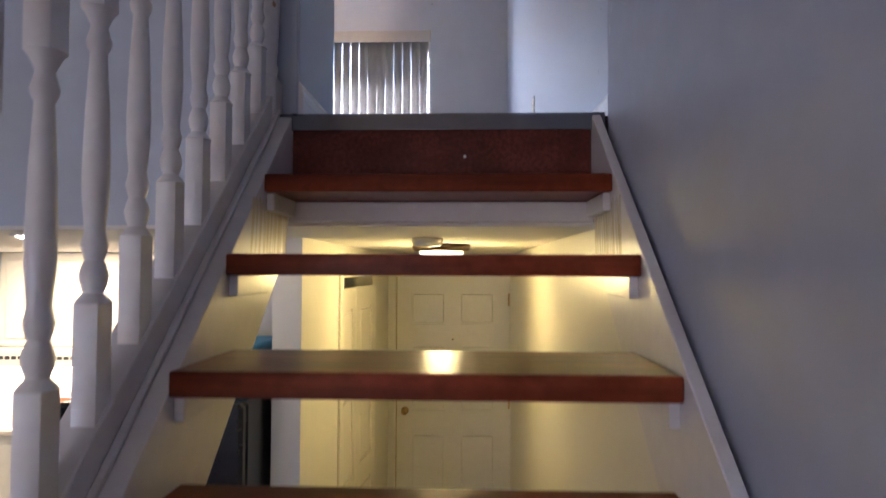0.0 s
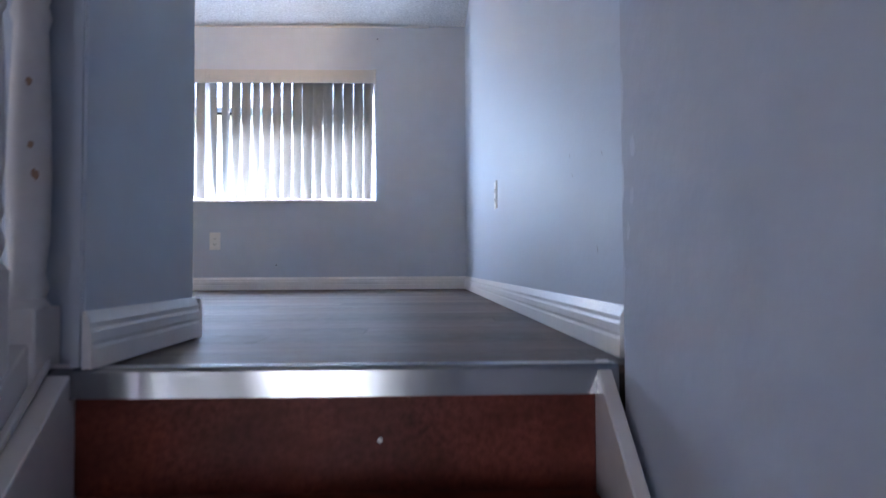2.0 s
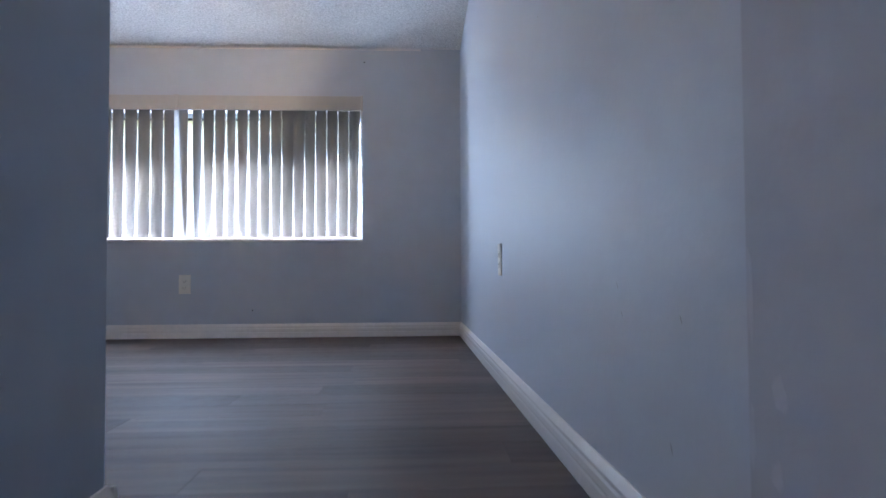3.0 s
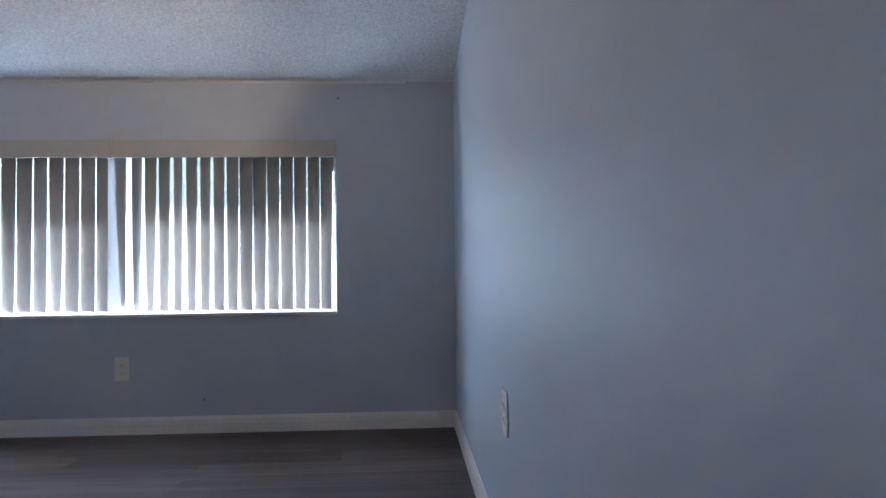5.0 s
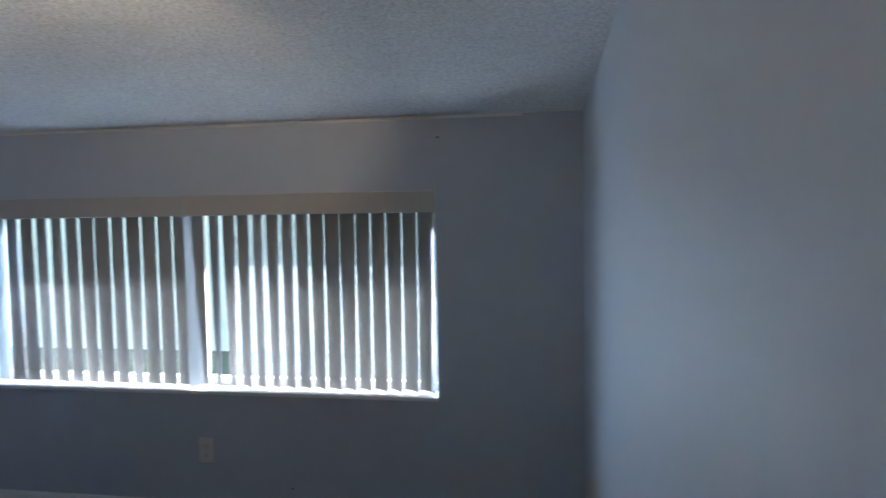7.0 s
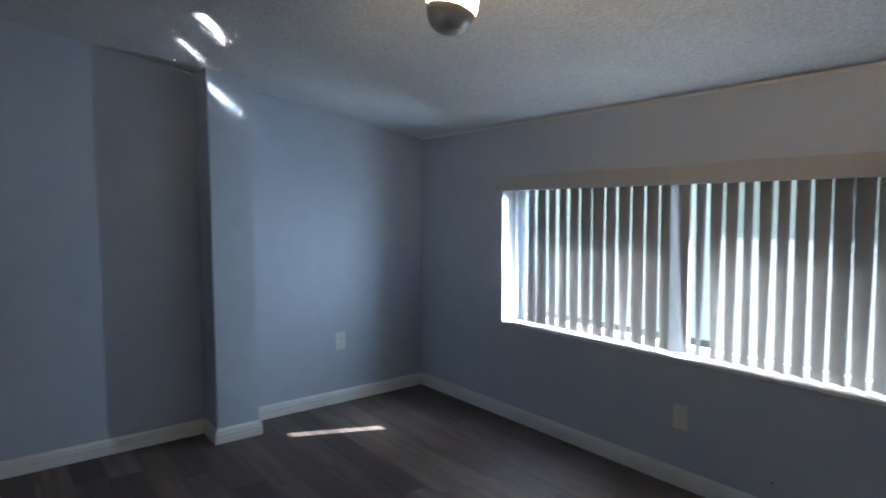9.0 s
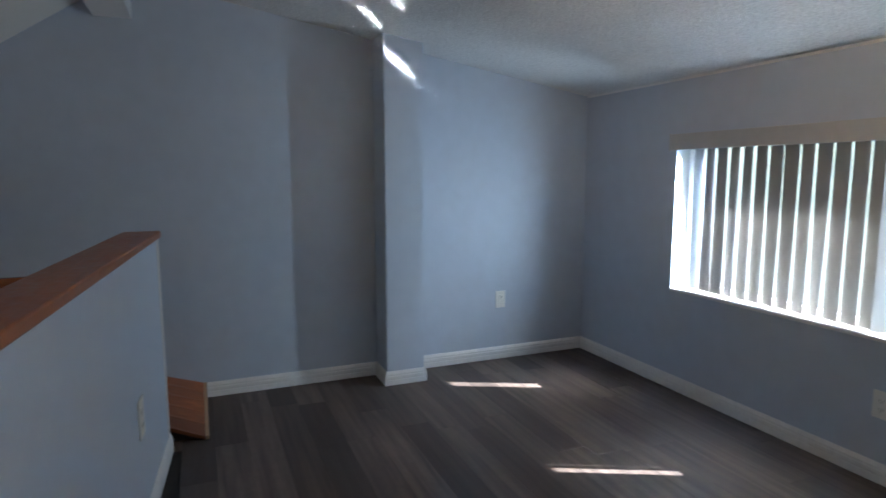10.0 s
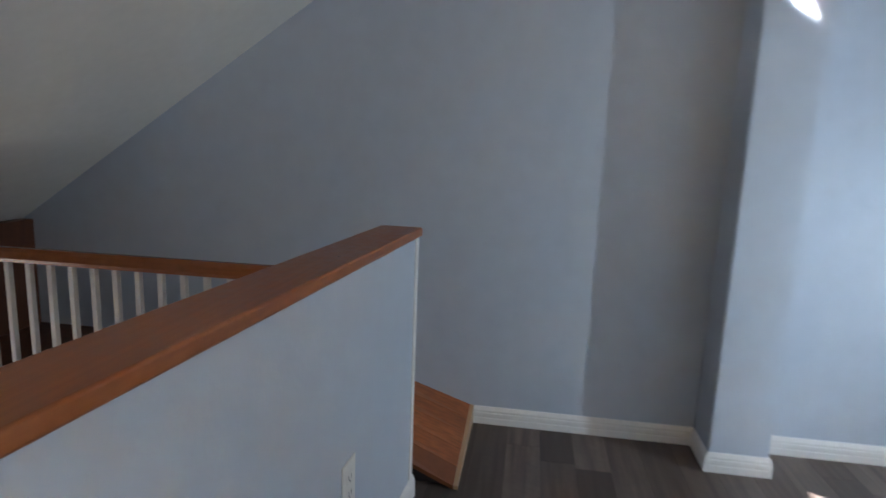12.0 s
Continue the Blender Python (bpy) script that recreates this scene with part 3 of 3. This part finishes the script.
        for v in top.verts:
            if v.co.z > 0.79:
                v.co.z += RAKE * v.co.y
        tmp = bpy.data.meshes.new("upper_block")
        top.to_mesh(tmp)
        top.free()
        bm.from_mesh(tmp)
        bpy.data.meshes.remove(tmp)
        return bm

    xb = XT - 0.070
    first = None
    for i in range(19):
        y = 2.283 - 0.1085 * i
        if y < yb + 0.2:
            break
        if first is None:
            first = part("baluster", baluster_mesh(), TRIM, s, "white painted turned baluster")
            first.data.shade_smooth()
            first.data.set_sharp_from_angle(angle=radians(38))
            ob = first
        else:
            ob = new("baluster", first.data)
            ob.parent = s
            tagged(ob, "white painted turned baluster")
        ob.location = inv @ Vector((xb, y, RAKE * (y - YL) + 0.080))
    # half newel against the half wall
    bm = boxes((xb - 0.032, xb + 0.032, YL - 0.037, YL + 0.028, -0.10, 0.10), (xb - 0.032, xb + 0.032, YL - 0.037, YL + 0.028, 0.62, 0.95), bevel=0.003)
    lathe(bm, [(0, 0.10), (0.032, 0.10), (0.024, 0.112), (0.029, 0.13), (0.023, 0.15), (0.028, 0.2), (0.030, 0.3), (0.026, 0.46), (0.023, 0.53), (0.028, 0.55), (0.023, 0.57), (0.030, 0.60), (0.032, 0.62), (0, 0.62)], pose(xb, YL - 0.005, 0))
    post = put("newel", bm, TRIM, "chipped white turned newel post")
    post.data.shade_smooth()
    post.data.set_sharp_from_angle(angle=radians(38))
    for z, a, r in ((0.30, -42, 0.007), (0.345, -55, 0.005), (0.44, -60, 0.005)):
        at = Vector((xb + 0.0285 * math.cos(radians(a)), YL - 0.005 + 0.0285 * math.sin(radians(a)), z))
        rim = [(r * rnd.uniform(0.5, 1.0) * math.cos(k * math.pi / 5), 1.6 * r * rnd.uniform(0.5, 1.0) * math.sin(k * math.pi / 5)) for k in range(10)]
        chip = prism(bmesh.new(), rim, "y", -0.0022, 0.0)
        bmesh.ops.transform(chip, matrix=Matrix.Translation(at) @ Matrix.Rotation(radians(a + 90), 4, "Z"), verts=chip.verts)
        put("paint_chip", chip, BARE_WOOD, "bare wood where the paint chipped off")
    # aluminium nosing on the landing's edge
    nose = [(YL - 0.012, -0.040), (YL - 0.006, -0.040), (YL - 0.006, 0.0), (YL + 0.035, 0.0), (YL + 0.035, 0.004), (YL - 0.006, 0.006), (YL - 0.012, 0.0)]
    bm = prism(bmesh.new(), nose, "x", XS - 0.05, XR - 0.004)
    tagged(finish("stair_nosing", bm, ALU), "brushed aluminium nosing strip on the landing's edge", "nosing", kind="structure")
    return s


# ---- half wall cap, platform, railing ----
def half_wall_cap():
    cap = slanted(XE - 0.012, XS - 0.115, -0.14, 0.015, 1.0345, 1.067)
    bmesh.ops.bevel(cap, geom=list(cap.edges), offset=0.006, segments=3, affect="EDGES", profile=0.5)
    structure("trim_wall_cap", cap, CAP_WOOD, "orange-brown oak cap board on the half wall", "cap board")


def platform():
    # storage platform behind the half wall: a short plank ramp, a deck, an end panel
    y0, y1, slope = 2.945, 2.30, 0.45
    x0, x1 = XF, -2.60
    r = thing("ramp", "orange laminate plank ramp with a pale edge strip", "ramp", at=(-2.9, y0, 0))
    run, n = y0 - y1, 5
    lift = 0.075                             # the wall side starts higher than the free side

    def top_at(x, d):
        f = (x1 - x) / (x1 - x0)
        return slope * d + f * lift * (1 - d / run)

    for i in range(n):
        xa, xb = x0 + (x1 - x0) * i / n + 0.002, x0 + (x1 - x0) * (i + 1) / n - 0.0005
        bm = bmesh.new()
        lo, hi = [], []
        for x, d in ((xa, 0), (xb, 0), (xb, run), (xa, run)):
            z = top_at(x, d)
            lo.append(bm.verts.new((x + 2.9, -d, z)))
            hi.append(bm.verts.new((x + 2.9, -d, z + 0.018)))
        bm.faces.new(lo), bm.faces.new(hi[::-1])
        for k in range(4):
            j = (k + 1) % 4
            bm.faces.new((lo[k], lo[j], hi[j], hi[k]))
        part("plank", bm, RAMP_WOOD, r)
    strip = prism(bmesh.new(), [(x0 + 2.902, 0.0), (x1 + 2.896, 0.0), (x1 + 2.896, 0.018), (x0 + 2.902, lift + 0.018)], "y", 0.0015, 0.018)
    part("edge_strip", strip, material("pale_strip", (0.50, 0.33, 0.20), 0.4), r, "pale wooden edge strip")
    part("under_ramp_shade", prism(bmesh.new(), [(-0.03, 0), (-0.03, 0.012), (-(y0 - y1), 0.297), (-(y0 - y1), 0)], "x", x1 + 2.9 - 0.05, x1 + 2.9 - 0.036), JOINT_SHADE, r, "dark sheet painted as the shade under the ramp")
    structure("floor_platform", boxes((XF, -2.505, 0.30, y1 - 0.002, 0.24, 0.318)), BROWN_BOARD, "brown boarded floor of the raised storage platform", "floor")
    structure("wall_platform_front", boxes((-2.535, -2.507, 0.30, 2.655, LOW, 0.238)), PAINT, "plain blue-grey wall under the storage platform", "wall")
    structure("wall_platform_end", boxes((XF, -2.47, 0.50, 0.56, CEIL_LOW, z_rear(0.50))), BROWN_BOARD, "dark brown wooden panel closing the platform", "wall")
    rail = thing("railing", "oak handrail on slim white balusters along the platform", "railing", at=(-2.49, 1.45, 0.318))
    prof = [(-0.03, 0.52), (0.03, 0.52), (0.033, 0.535), (0.024, 0.56), (0.012, 0.575), (-0.012, 0.575), (-0.024, 0.56), (-0.033, 0.535)]
    part("handrail", prism(bmesh.new(), prof, "y", -0.885, 1.205), RAIL_WOOD, rail, "varnished oak handrail")
    part("curb", box(bmesh.new(), -0.035, 0.045, -0.885, 1.2, 0.001, 0.05, bevel=0.004), TRIM, rail, "white base rail")
    me = None
    for i in range(21):
        y = -0.816 + 0.096 * i
        if me is None:
            ob = part("baluster", box(bmesh.new(), -0.012, 0.012, -0.012, 0.012, 0.05, 0.52, bevel=0.003), TRIM, rail)
            me = ob.data
        else:
            ob = new("baluster", me)
            ob.parent = rail
        ob.location = (0, y, 0)


# ---- window and blind ----
def window():
    w = tagged(thing("window_main", "wide aluminium sliding window behind the blind", "window", at=((WX0 + WX1) / 2, YW + 0.12, WZ0)), kind="structure")
    hw, h = (WX1 - WX0) / 2, WZ1 - WZ0
    for name, d in (("frame", (-hw, hw, -0.02, 0.02, 0, 0.04)), ("frame", (-hw, hw, -0.02, 0.02, h - 0.04, h)), ("frame", (-hw, -hw + 0.03, -0.02, 0.02, 0.04, h - 0.04)),
                    ("frame", (hw - 0.03, hw, -0.02, 0.02, 0.04, h - 0.04)), ("mullion", (-0.02, 0.02, -0.018, 0.018, 0.04, h - 0.04))):
        part(name, boxes(d, bevel=0.003), TRIM, w)
    for a, b in ((-hw + 0.03, -0.02), (0.02, hw - 0.03)):
        p = part("pane", boxes((a, b, -0.002, 0.002, 0.04, h - 0.04)), GLASS, w)
        p.visible_shadow = False
    part("insect_screen", boxes((0.13, hw - 0.03, 0.024, 0.0245, 0.03, h - 0.03)), SCREEN, w, "fine dark insect screen over the sliding half")
    structure("window_sill", boxes((WX0, WX1, YW - 0.012, YW + 0.10, WZ0 - 0.016, WZ0 + 0.002), bevel=0.003), TRIM, "white window sill", "sill")


def blind(name, x0, x1, count, gap_left, label, seed, turn_top, turn_low, gap_right=0.0, last_turn=None):
    rnd = random.Random(seed)
    b = thing(name, label, "blind", "vertical blinds at the window", at=((x0 + x1) / 2, YW - 0.01, WZ0))
    cx = (x0 + x1) / 2
    zb = 1.464 - WZ0
    part("valance", boxes((x0 - cx, x1 - cx, -0.018, -0.010, zb, 1.558 - WZ0), (x0 - cx, x1 - cx, -0.010, 0.06, 1.541 - WZ0, 1.558 - WZ0), bevel=0.002), VALANCE, b, "cream vinyl valance")
    for x in (x0 + 0.006, x1 - 0.006):
        part("valance_clip", boxes((x - cx - 0.0085, x - cx + 0.0085, -0.022, -0.016, zb - 0.006, 1.562 - WZ0), bevel=0.002), VALANCE, b)
    part("track", boxes((x0 - cx + 0.01, x1 - cx - 0.01, 0.028, 0.062, zb + 0.03, zb + 0.06), bevel=0.002), TRIM, b)
    step = (x1 - x0 - gap_left - gap_right) / count
    for i in range(count):
        x = x0 - cx + gap_left + step * (i + 0.5)
        top, low = -radians(rnd.gauss(turn_top, 5)), -radians(rnd.gauss(turn_low, 6))
        if last_turn is not None and i == count - 1:
            top = low = -radians(last_turn)
            x -= 0.015
        bm = bmesh.new()
        rows = []
        for k in range(9):
            f = k / 8
            ang = top + (low - top) * (1 - f) ** 1.5
            z = 0.014 + (zb + 0.03 - 0.014) * f
            ring = []
            for j in range(5):
                u = (j / 4 - 0.5) * 0.089
                bow = 0.006 * (1 - (u / 0.0445) ** 2)
                ring.append(bm.verts.new((x + u * math.cos(ang) - bow * math.sin(ang), 0.045 + u * math.sin(ang) + bow, z)))
            rows.append(ring)
        for p, q in zip(rows, rows[1:]):
            for j in range(4):
                bm.faces.new((p[j], p[j + 1], q[j + 1], q[j]))
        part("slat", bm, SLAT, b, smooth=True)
    return b


def outlet(name, label, m, switch=False):
    o = thing(name, label, "switch" if switch else "outlet", "wall plates")
    o.matrix_world = m
    part("plate", box(bmesh.new(), -0.038, 0.038, -0.006, -0.0005, -0.061, 0.061, bevel=0.003, seg=2), PLATE, o)
    if switch:
        part("rocker", box(bmesh.new(), -0.016, 0.016, -0.010, -0.006, -0.033, 0.033, bevel=0.002), PLATE, o)
    else:
        for z in (-0.02, 0.02):
            part("socket", box(bmesh.new(), -0.017, 0.017, -0.008, -0.006, z - 0.014, z + 0.014, bevel=0.0015), PLATE, o)
            part("slots", boxes((-0.008, -0.006, -0.0086, -0.008, z - 0.004, z + 0.006), (0.006, 0.008, -0.0086, -0.008, z - 0.004, z + 0.006), (-0.002, 0.002, -0.0086, -0.008, z - 0.011, z - 0.007)), SLOT, o)
    return o


def track_light():
    x, y = -0.56, 3.725
    zc = Z_STEP + (Z_RIDGE - Z_STEP) * (Y_CREASE - y) / (Y_CREASE - Y_RIDGE)
    t = thing("spotlight_bar", "nickel ceiling spotlight bar with one warm lamp lit", "ceiling light", at=(x, y, zc), rz=115)
    part("canopy", lathe(bmesh.new(), [(0, 0.01), (0.06, 0.01), (0.06, -0.02), (0.045, -0.03), (0, -0.03)]), NICKEL, t, smooth=True)
    part("bar", boxes((-0.20, 0.20, -0.011, 0.011, -0.28, -0.258), bevel=0.004), NICKEL, t)
    part("stem", lathe(bmesh.new(), [(0, -0.26), (0.008, -0.26), (0.008, -0.025), (0, -0.025)], seg=10), NICKEL, t)
    turn = Matrix.Rotation(radians(-115), 3, "Z")
    for hx, hz, aim, lit in ((0.15, -0.443, (0.10, 0.20, 0.90), True), (-0.155, -0.385, (0.55, -0.5, 0.5), False)):
        part("arm", boxes((hx - 0.008, hx + 0.008, -0.008, 0.008, hz, -0.275), bevel=0.003), BRASS, t, "brass arm")
        at = Vector((hx, 0.0, hz))
        m = look(at, at + turn @ Vector(aim)) @ pose(0, 0, 0, 180, 0, 0)
        shell = [(0, -0.014), (0.022, -0.012), (0.038, -0.003), (0.049, 0.014), (0.057, 0.038), (0.055, 0.038), (0.047, 0.016), (0.036, 0.0), (0, -0.009)]
        hd = part("head", lathe(bmesh.new(), shell, m), NICKEL, t, "bell-shaped satin nickel head", smooth=True)
        part("bulb", lathe(bmesh.new(), [(0, -0.004), (0.02, -0.001), (0.042, 0.012), (0.053, 0.033), (0.058, 0.045), (0.056, 0.072), (0.038, 0.095), (0, 0.104)], m), BULB if lit else TRIM, hd, "lit warm bulb" if lit else "unlit frosted bulb", smooth=True)


def entry_light():
    e = thing("flush_ceiling_light", "lit bronze-rimmed flush ceiling light with a glass shade", "ceiling light", at=(0.25, 3.60, CEIL_LOW - 0.012))
    part("rim", lathe(bmesh.new(), [(0, 0), (0.135, 0), (0.140, -0.015), (0.132, -0.03), (0.115, -0.034), (0, -0.034)], seg=28), BRONZE, e, "bronze rim", smooth=True)
    s = part("shade", lathe(bmesh.new(), [(0.105, -0.034), (0.100, -0.048), (0.076, -0.066), (0.042, -0.077), (0, -0.081)], seg=28), SHADE, e, "glowing frosted glass shade", smooth=True)
    s.visible_shadow = False
    part("finial", lathe(bmesh.new(), [(0, -0.079), (0.010, -0.081), (0.012, -0.090), (0.006, -0.100), (0, -0.102)], seg=12), BRONZE, e)
    d = thing("smoke_detector", "small cream smoke detector on the hall ceiling", "smoke detector", at=(0.22, 3.02, CEIL_LOW - 0.012))
    part("body", lathe(bmesh.new(), [(0, 0), (0.06, 0), (0.06, -0.015), (0.05, -0.03), (0, -0.034)], seg=20), PLATE, d, smooth=True)


# ---- kitchen seen through the balusters ----
def cabinet(name, x0, x1, y0, y1, z0, z1, label):
    c = thing(name, label, "cabinet", "kitchen cabinets", at=((x0 + x1) / 2, y1, z0))
    w, h, d = (x1 - x0) / 2, z1 - z0, y1 - y0
    part("body", boxes((-w + 0.001, w - 0.001, -d + 0.02, 0, 0, h), bevel=0.002), CABINET, c)
    for a, b in ((-w + 0.004, -0.002), (0.002, w - 0.004)):
        dr = part("door", boxes((a, b, -d, -d + 0.018, 0.004, h - 0.004), bevel=0.003), CABINET, c)
        part("raised_field", boxes((a + 0.05, b - 0.05, -d - 0.006, -d + 0.001, 0.06, h - 0.06), bevel=0.005), CABINET, dr)
        hx = b - 0.03 if a < -0.01 else a + 0.03
        hz = 0.06 if z0 > -1.3 else h - 0.16
        part("handle", boxes((hx - 0.005, hx + 0.005, -d - 0.022, -d - 0.014, hz, hz + 0.10), (hx - 0.004, hx + 0.004, -d - 0.015, -d, hz, hz + 0.01), (hx - 0.004, hx + 0.004, -d - 0.015, -d, hz + 0.09, hz + 0.10)), NICKEL, dr)


def kitchen():
    x = -3.2
    for k in range(3):
        cabinet("wall_cabinet", x, x + 0.76, 5.19, 5.54, -1.02, CEIL_LOW - 0.014, "cream raised-panel wall cabinet over the counter")
        cabinet("base_cabinet", x, x + 0.76, 4.95, 5.54, LOW, LOW + 0.87, "cream raised-panel base cabinet under the counter")
        x += 0.765
    hood = thing("range_hood", "cream slim range hood with a slotted front strip", "range hood", at=(-2.817, 5.54, -1.15))
    part("body", box(bmesh.new(), -0.375, 0.375, -0.46, -0.001, 0.0, 0.128, bevel=0.006), CABINET, hood)
    for k in range(14):
        part("slot", boxes((-0.34 + 0.05 * k, -0.302 + 0.05 * k, -0.4615, -0.459, 0.05, 0.075)), SLOT, hood)
    strip = thing("backsplash_strip", "dark brown strip along the back of the worktop", "backsplash", at=(-2.05, 5.54, LOW + 0.911))
    part("strip", box(bmesh.new(), -1.15, 1.15, -0.022, -0.001, 0, 0.10, bevel=0.003), BROWN_BOARD, strip)
    w = thing("worktop", "beige speckled kitchen worktop", "worktop", at=(-2.05, 5.2, LOW + 0.872))
    part("slab", box(bmesh.new(), -1.15, 1.15, -0.28, 0.338, 0, 0.038, bevel=0.005), COUNTER, w)
    r = thing("refrigerator", "black refrigerator beside the hall wall", "refrigerator", at=(-0.70, 3.02, LOW))
    part("body", box(bmesh.new(), -0.32, 0.32, -0.22, 0.26, 0.02, 1.62, bevel=0.01), BLACK, r)
    part("door", box(bmesh.new(), -0.32, 0.32, -0.27, -0.223, 0.03, 1.05, bevel=0.012), BLACK, r)
    part("freezer_door", box(bmesh.new(), -0.32, 0.32, -0.27, -0.223, 1.06, 1.62, bevel=0.012), BLACK, r)
    for z0, z1 in ((0.55, 0.98), (1.12, 1.45)):
        part("handle", box(bmesh.new(), -0.29, -0.27, -0.30, -0.269, z0, z1, bevel=0.006), NICKEL, r)
    b = thing("storage_bin", "teal plastic bin standing on the refrigerator", "bin", at=(-0.66, 3.02, LOW + 1.621))
    part("tub", prism(bmesh.new(), [(-0.22, 0), (0.22, 0), (0.24, 0.15), (-0.24, 0.15)], "y", -0.2, 0.2), TEAL, b)
    part("lid", box(bmesh.new(), -0.26, 0.26, -0.215, 0.215, 0.151, 0.175, bevel=0.006), TEAL, b)
    for x in (-1.16, -0.56):
        d = thing("downlight", "small lit round downlight in the kitchen ceiling", "downlight", "kitchen downlights", at=(x, 2.80, CEIL_LOW - 0.012))
        part("ring", lathe(bmesh.new(), [(0.045, 0), (0.06, 0), (0.058, -0.008), (0.045, -0.006)]), TRIM, d)
        part("lens", lathe(bmesh.new(), [(0, -0.020), (0.026, -0.016), (0.045, -0.004), (0.045, -0.001), (0, -0.001)]), CAN_GLOW, d)


# ---- outside ----
def outside():
    structure("ground", boxes((-300, 300, YW + 0.17, 600, LOW - 0.3, LOW - 0.15), (-300, 300, -600, YBACK - T - 0.01, LOW - 0.3, LOW - 0.15), (-300, XF - T - 0.01, YBACK - T - 0.01, YW + 0.17, LOW - 0.3, LOW - 0.15), (XR + T + 0.01, 300, YBACK - T - 0.01, YW + 0.17, LOW - 0.3, LOW - 0.15)),
              LAWN, "dry green lawn outside", "ground")
    # eave that shades the upper part of the window
    structure("trim_eave", boxes((XF - 0.3, XR + 0.3, YW + 0.165, YW + 0.72, 1.72, 1.80)), TRIM, "white boxed eave over the window", "eave")
    h = thing("neighbour_house", "pale green two-storey house with lapped siding across the yard", "house", at=(-1, 20, LOW - 0.15))
    part("wall", boxes((-16, 12, 0, 7, 0, 7.6)), SIDING, h)
    for i in range(38):
        part("siding_board", prism(bmesh.new(), [(0, 0.19 * i + 0.01), (-0.03, 0.19 * i + 0.01), (-0.008, 0.19 * i + 0.2), (0, 0.19 * i + 0.2)], "x", -16, 12), SIDING, h)
    part("roof", prism(bmesh.new(), [(-0.5, 7.55), (3.5, 9.0), (7.5, 7.55), (7.5, 7.7), (3.5, 9.15), (-0.5, 7.7)], "x", -16.3, 12.3), ROOF_M, h)


wall_right()
wall_right_entry()
wall_window()
wall_far()
pillar()
wall_rear()
half_wall()
ceilings()
lower_shell()
front_door()
closet_door()
stair()
half_wall_cap()
platform()
window()
blind("vertical_blind", WX0 - 0.035, -1.114, 14, 0.13, "cream vertical blind hanging nearly closed", 5, 13, 18, -0.067, -44)
blind("vertical_blind", -1.108, WX1 + 0.004, 15, 0.072, "cream vertical blind hanging half open", 3, 30, 42, 0.022)
track_light()
outlet("wall_outlet", "white duplex outlet on the window wall", pose(-1.057, YW, 0.345))
outlet("wall_outlet", "white duplex outlet on the stair-side wall", pose(x_right(4.046), 4.046, 0.474, 0, 0, -90))
outlet("wall_outlet", "white duplex outlet beside the pillar", pose(XF, 4.93, 0.435, 0, 0, 90))
outlet("wall_outlet", "cream duplex outlet low on the half wall", pose(-1.87, y_half(-1.87), 0.44, 0, 0, 175.5) @ Matrix.Diagonal((1.2, 1, 1.2, 1)))
for label, m in (("small dark hole in the window wall", pose(-0.63, YW, 0.175)), ("small dark nail hole in the window wall", pose(0.085, YW, 1.79))):
    hole = thing("wall_mark", label, "mark", "marks on the walls")
    hole.matrix_world = m
    part("mark", lathe(bmesh.new(), [(0, -0.002), (0.004, -0.002), (0.005, 0.0), (0, 0.0005)], pose(0, 0, 0, 90, 0, 0), 10), SLOT, hole)
FILLER = material("wall_filler", (0.435, 0.472, 0.545), 0.55, vary=0.06, scale=20)
rnd = random.Random(11)
for y, z, w, h in ((2.296, 0.331, 0.011, 0.020), (2.301, 0.259, 0.009, 0.014), (2.318, 0.209, 0.008, 0.016), (2.338, 0.42, 0.006, 0.05), (2.340, 0.13, 0.005, 0.06), (2.339, 0.285, 0.006, 0.03)):
    p = thing("filler_patch", "pale dried filler patch on the stair wall's edge", "patch", "filler patches", at=(XR, y, z))
    bm = bmesh.new()
    rim = [(math.cos(k / 14 * 2 * math.pi) * w * rnd.uniform(0.6, 1.1), math.sin(k / 14 * 2 * math.pi) * h * rnd.uniform(0.6, 1.1)) for k in range(14)]
    prism(bm, rim, "x", -0.0004, -0.0001)
    part("filler", bm, FILLER, p)
# nicks in the upper right wall
def wall_scuff(label, points, width):
    """A thin worn line along the upper right wall through points (y, z)."""
    ob = thing("scuff_mark", label, "mark", "marks on the walls", at=(x_right(points[0][0]), *points[0]))
    y0, z0 = points[0]
    bm = bmesh.new()
    rows = []
    for i, (y, z) in enumerate(points):
        f = i / (len(points) - 1)
        w = width * (0.25 + 0.75 * math.sin(math.pi * (0.08 + 0.84 * f)))
        a, b = points[max(i - 1, 0)], points[min(i + 1, len(points) - 1)]
        d = Vector((b[0] - a[0], b[1] - a[1])).normalized()
        dx = x_right(y) - x_right(y0)
        rows.append([bm.verts.new((dx + off, y - y0 - d.y * w * k, z - z0 + d.x * w * k)) for off, k in ((-0.0003, -1), (-0.0009, 0), (-0.0003, 1))])
    for p, q in zip(rows, rows[1:]):
        for k in range(2):
            bm.faces.new((p[k], p[k + 1], q[k + 1], q[k]))
    part("worn_line", bm, SCUFF, ob)


SCUFF = material("scuffed_paint", (0.30, 0.335, 0.385), 0.62, vary=0.12, scale=30)
for y, z, w, h in ((2.80, 0.413, 0.0018, 0.005), (2.78, 0.365, 0.0018, 0.005), (2.565, 0.374, 0.0018, 0.005), (2.60, 0.192, 0.0018, 0.007), (3.38, 1.135, 0.0014, 0.003)):
    wall_scuff("small dark nick in the painted wall", [(y - 0.003, z - h), (y, z), (y + 0.002, z + h)], w)
entry_light()
kitchen()
outside()
baseboards()
slab()
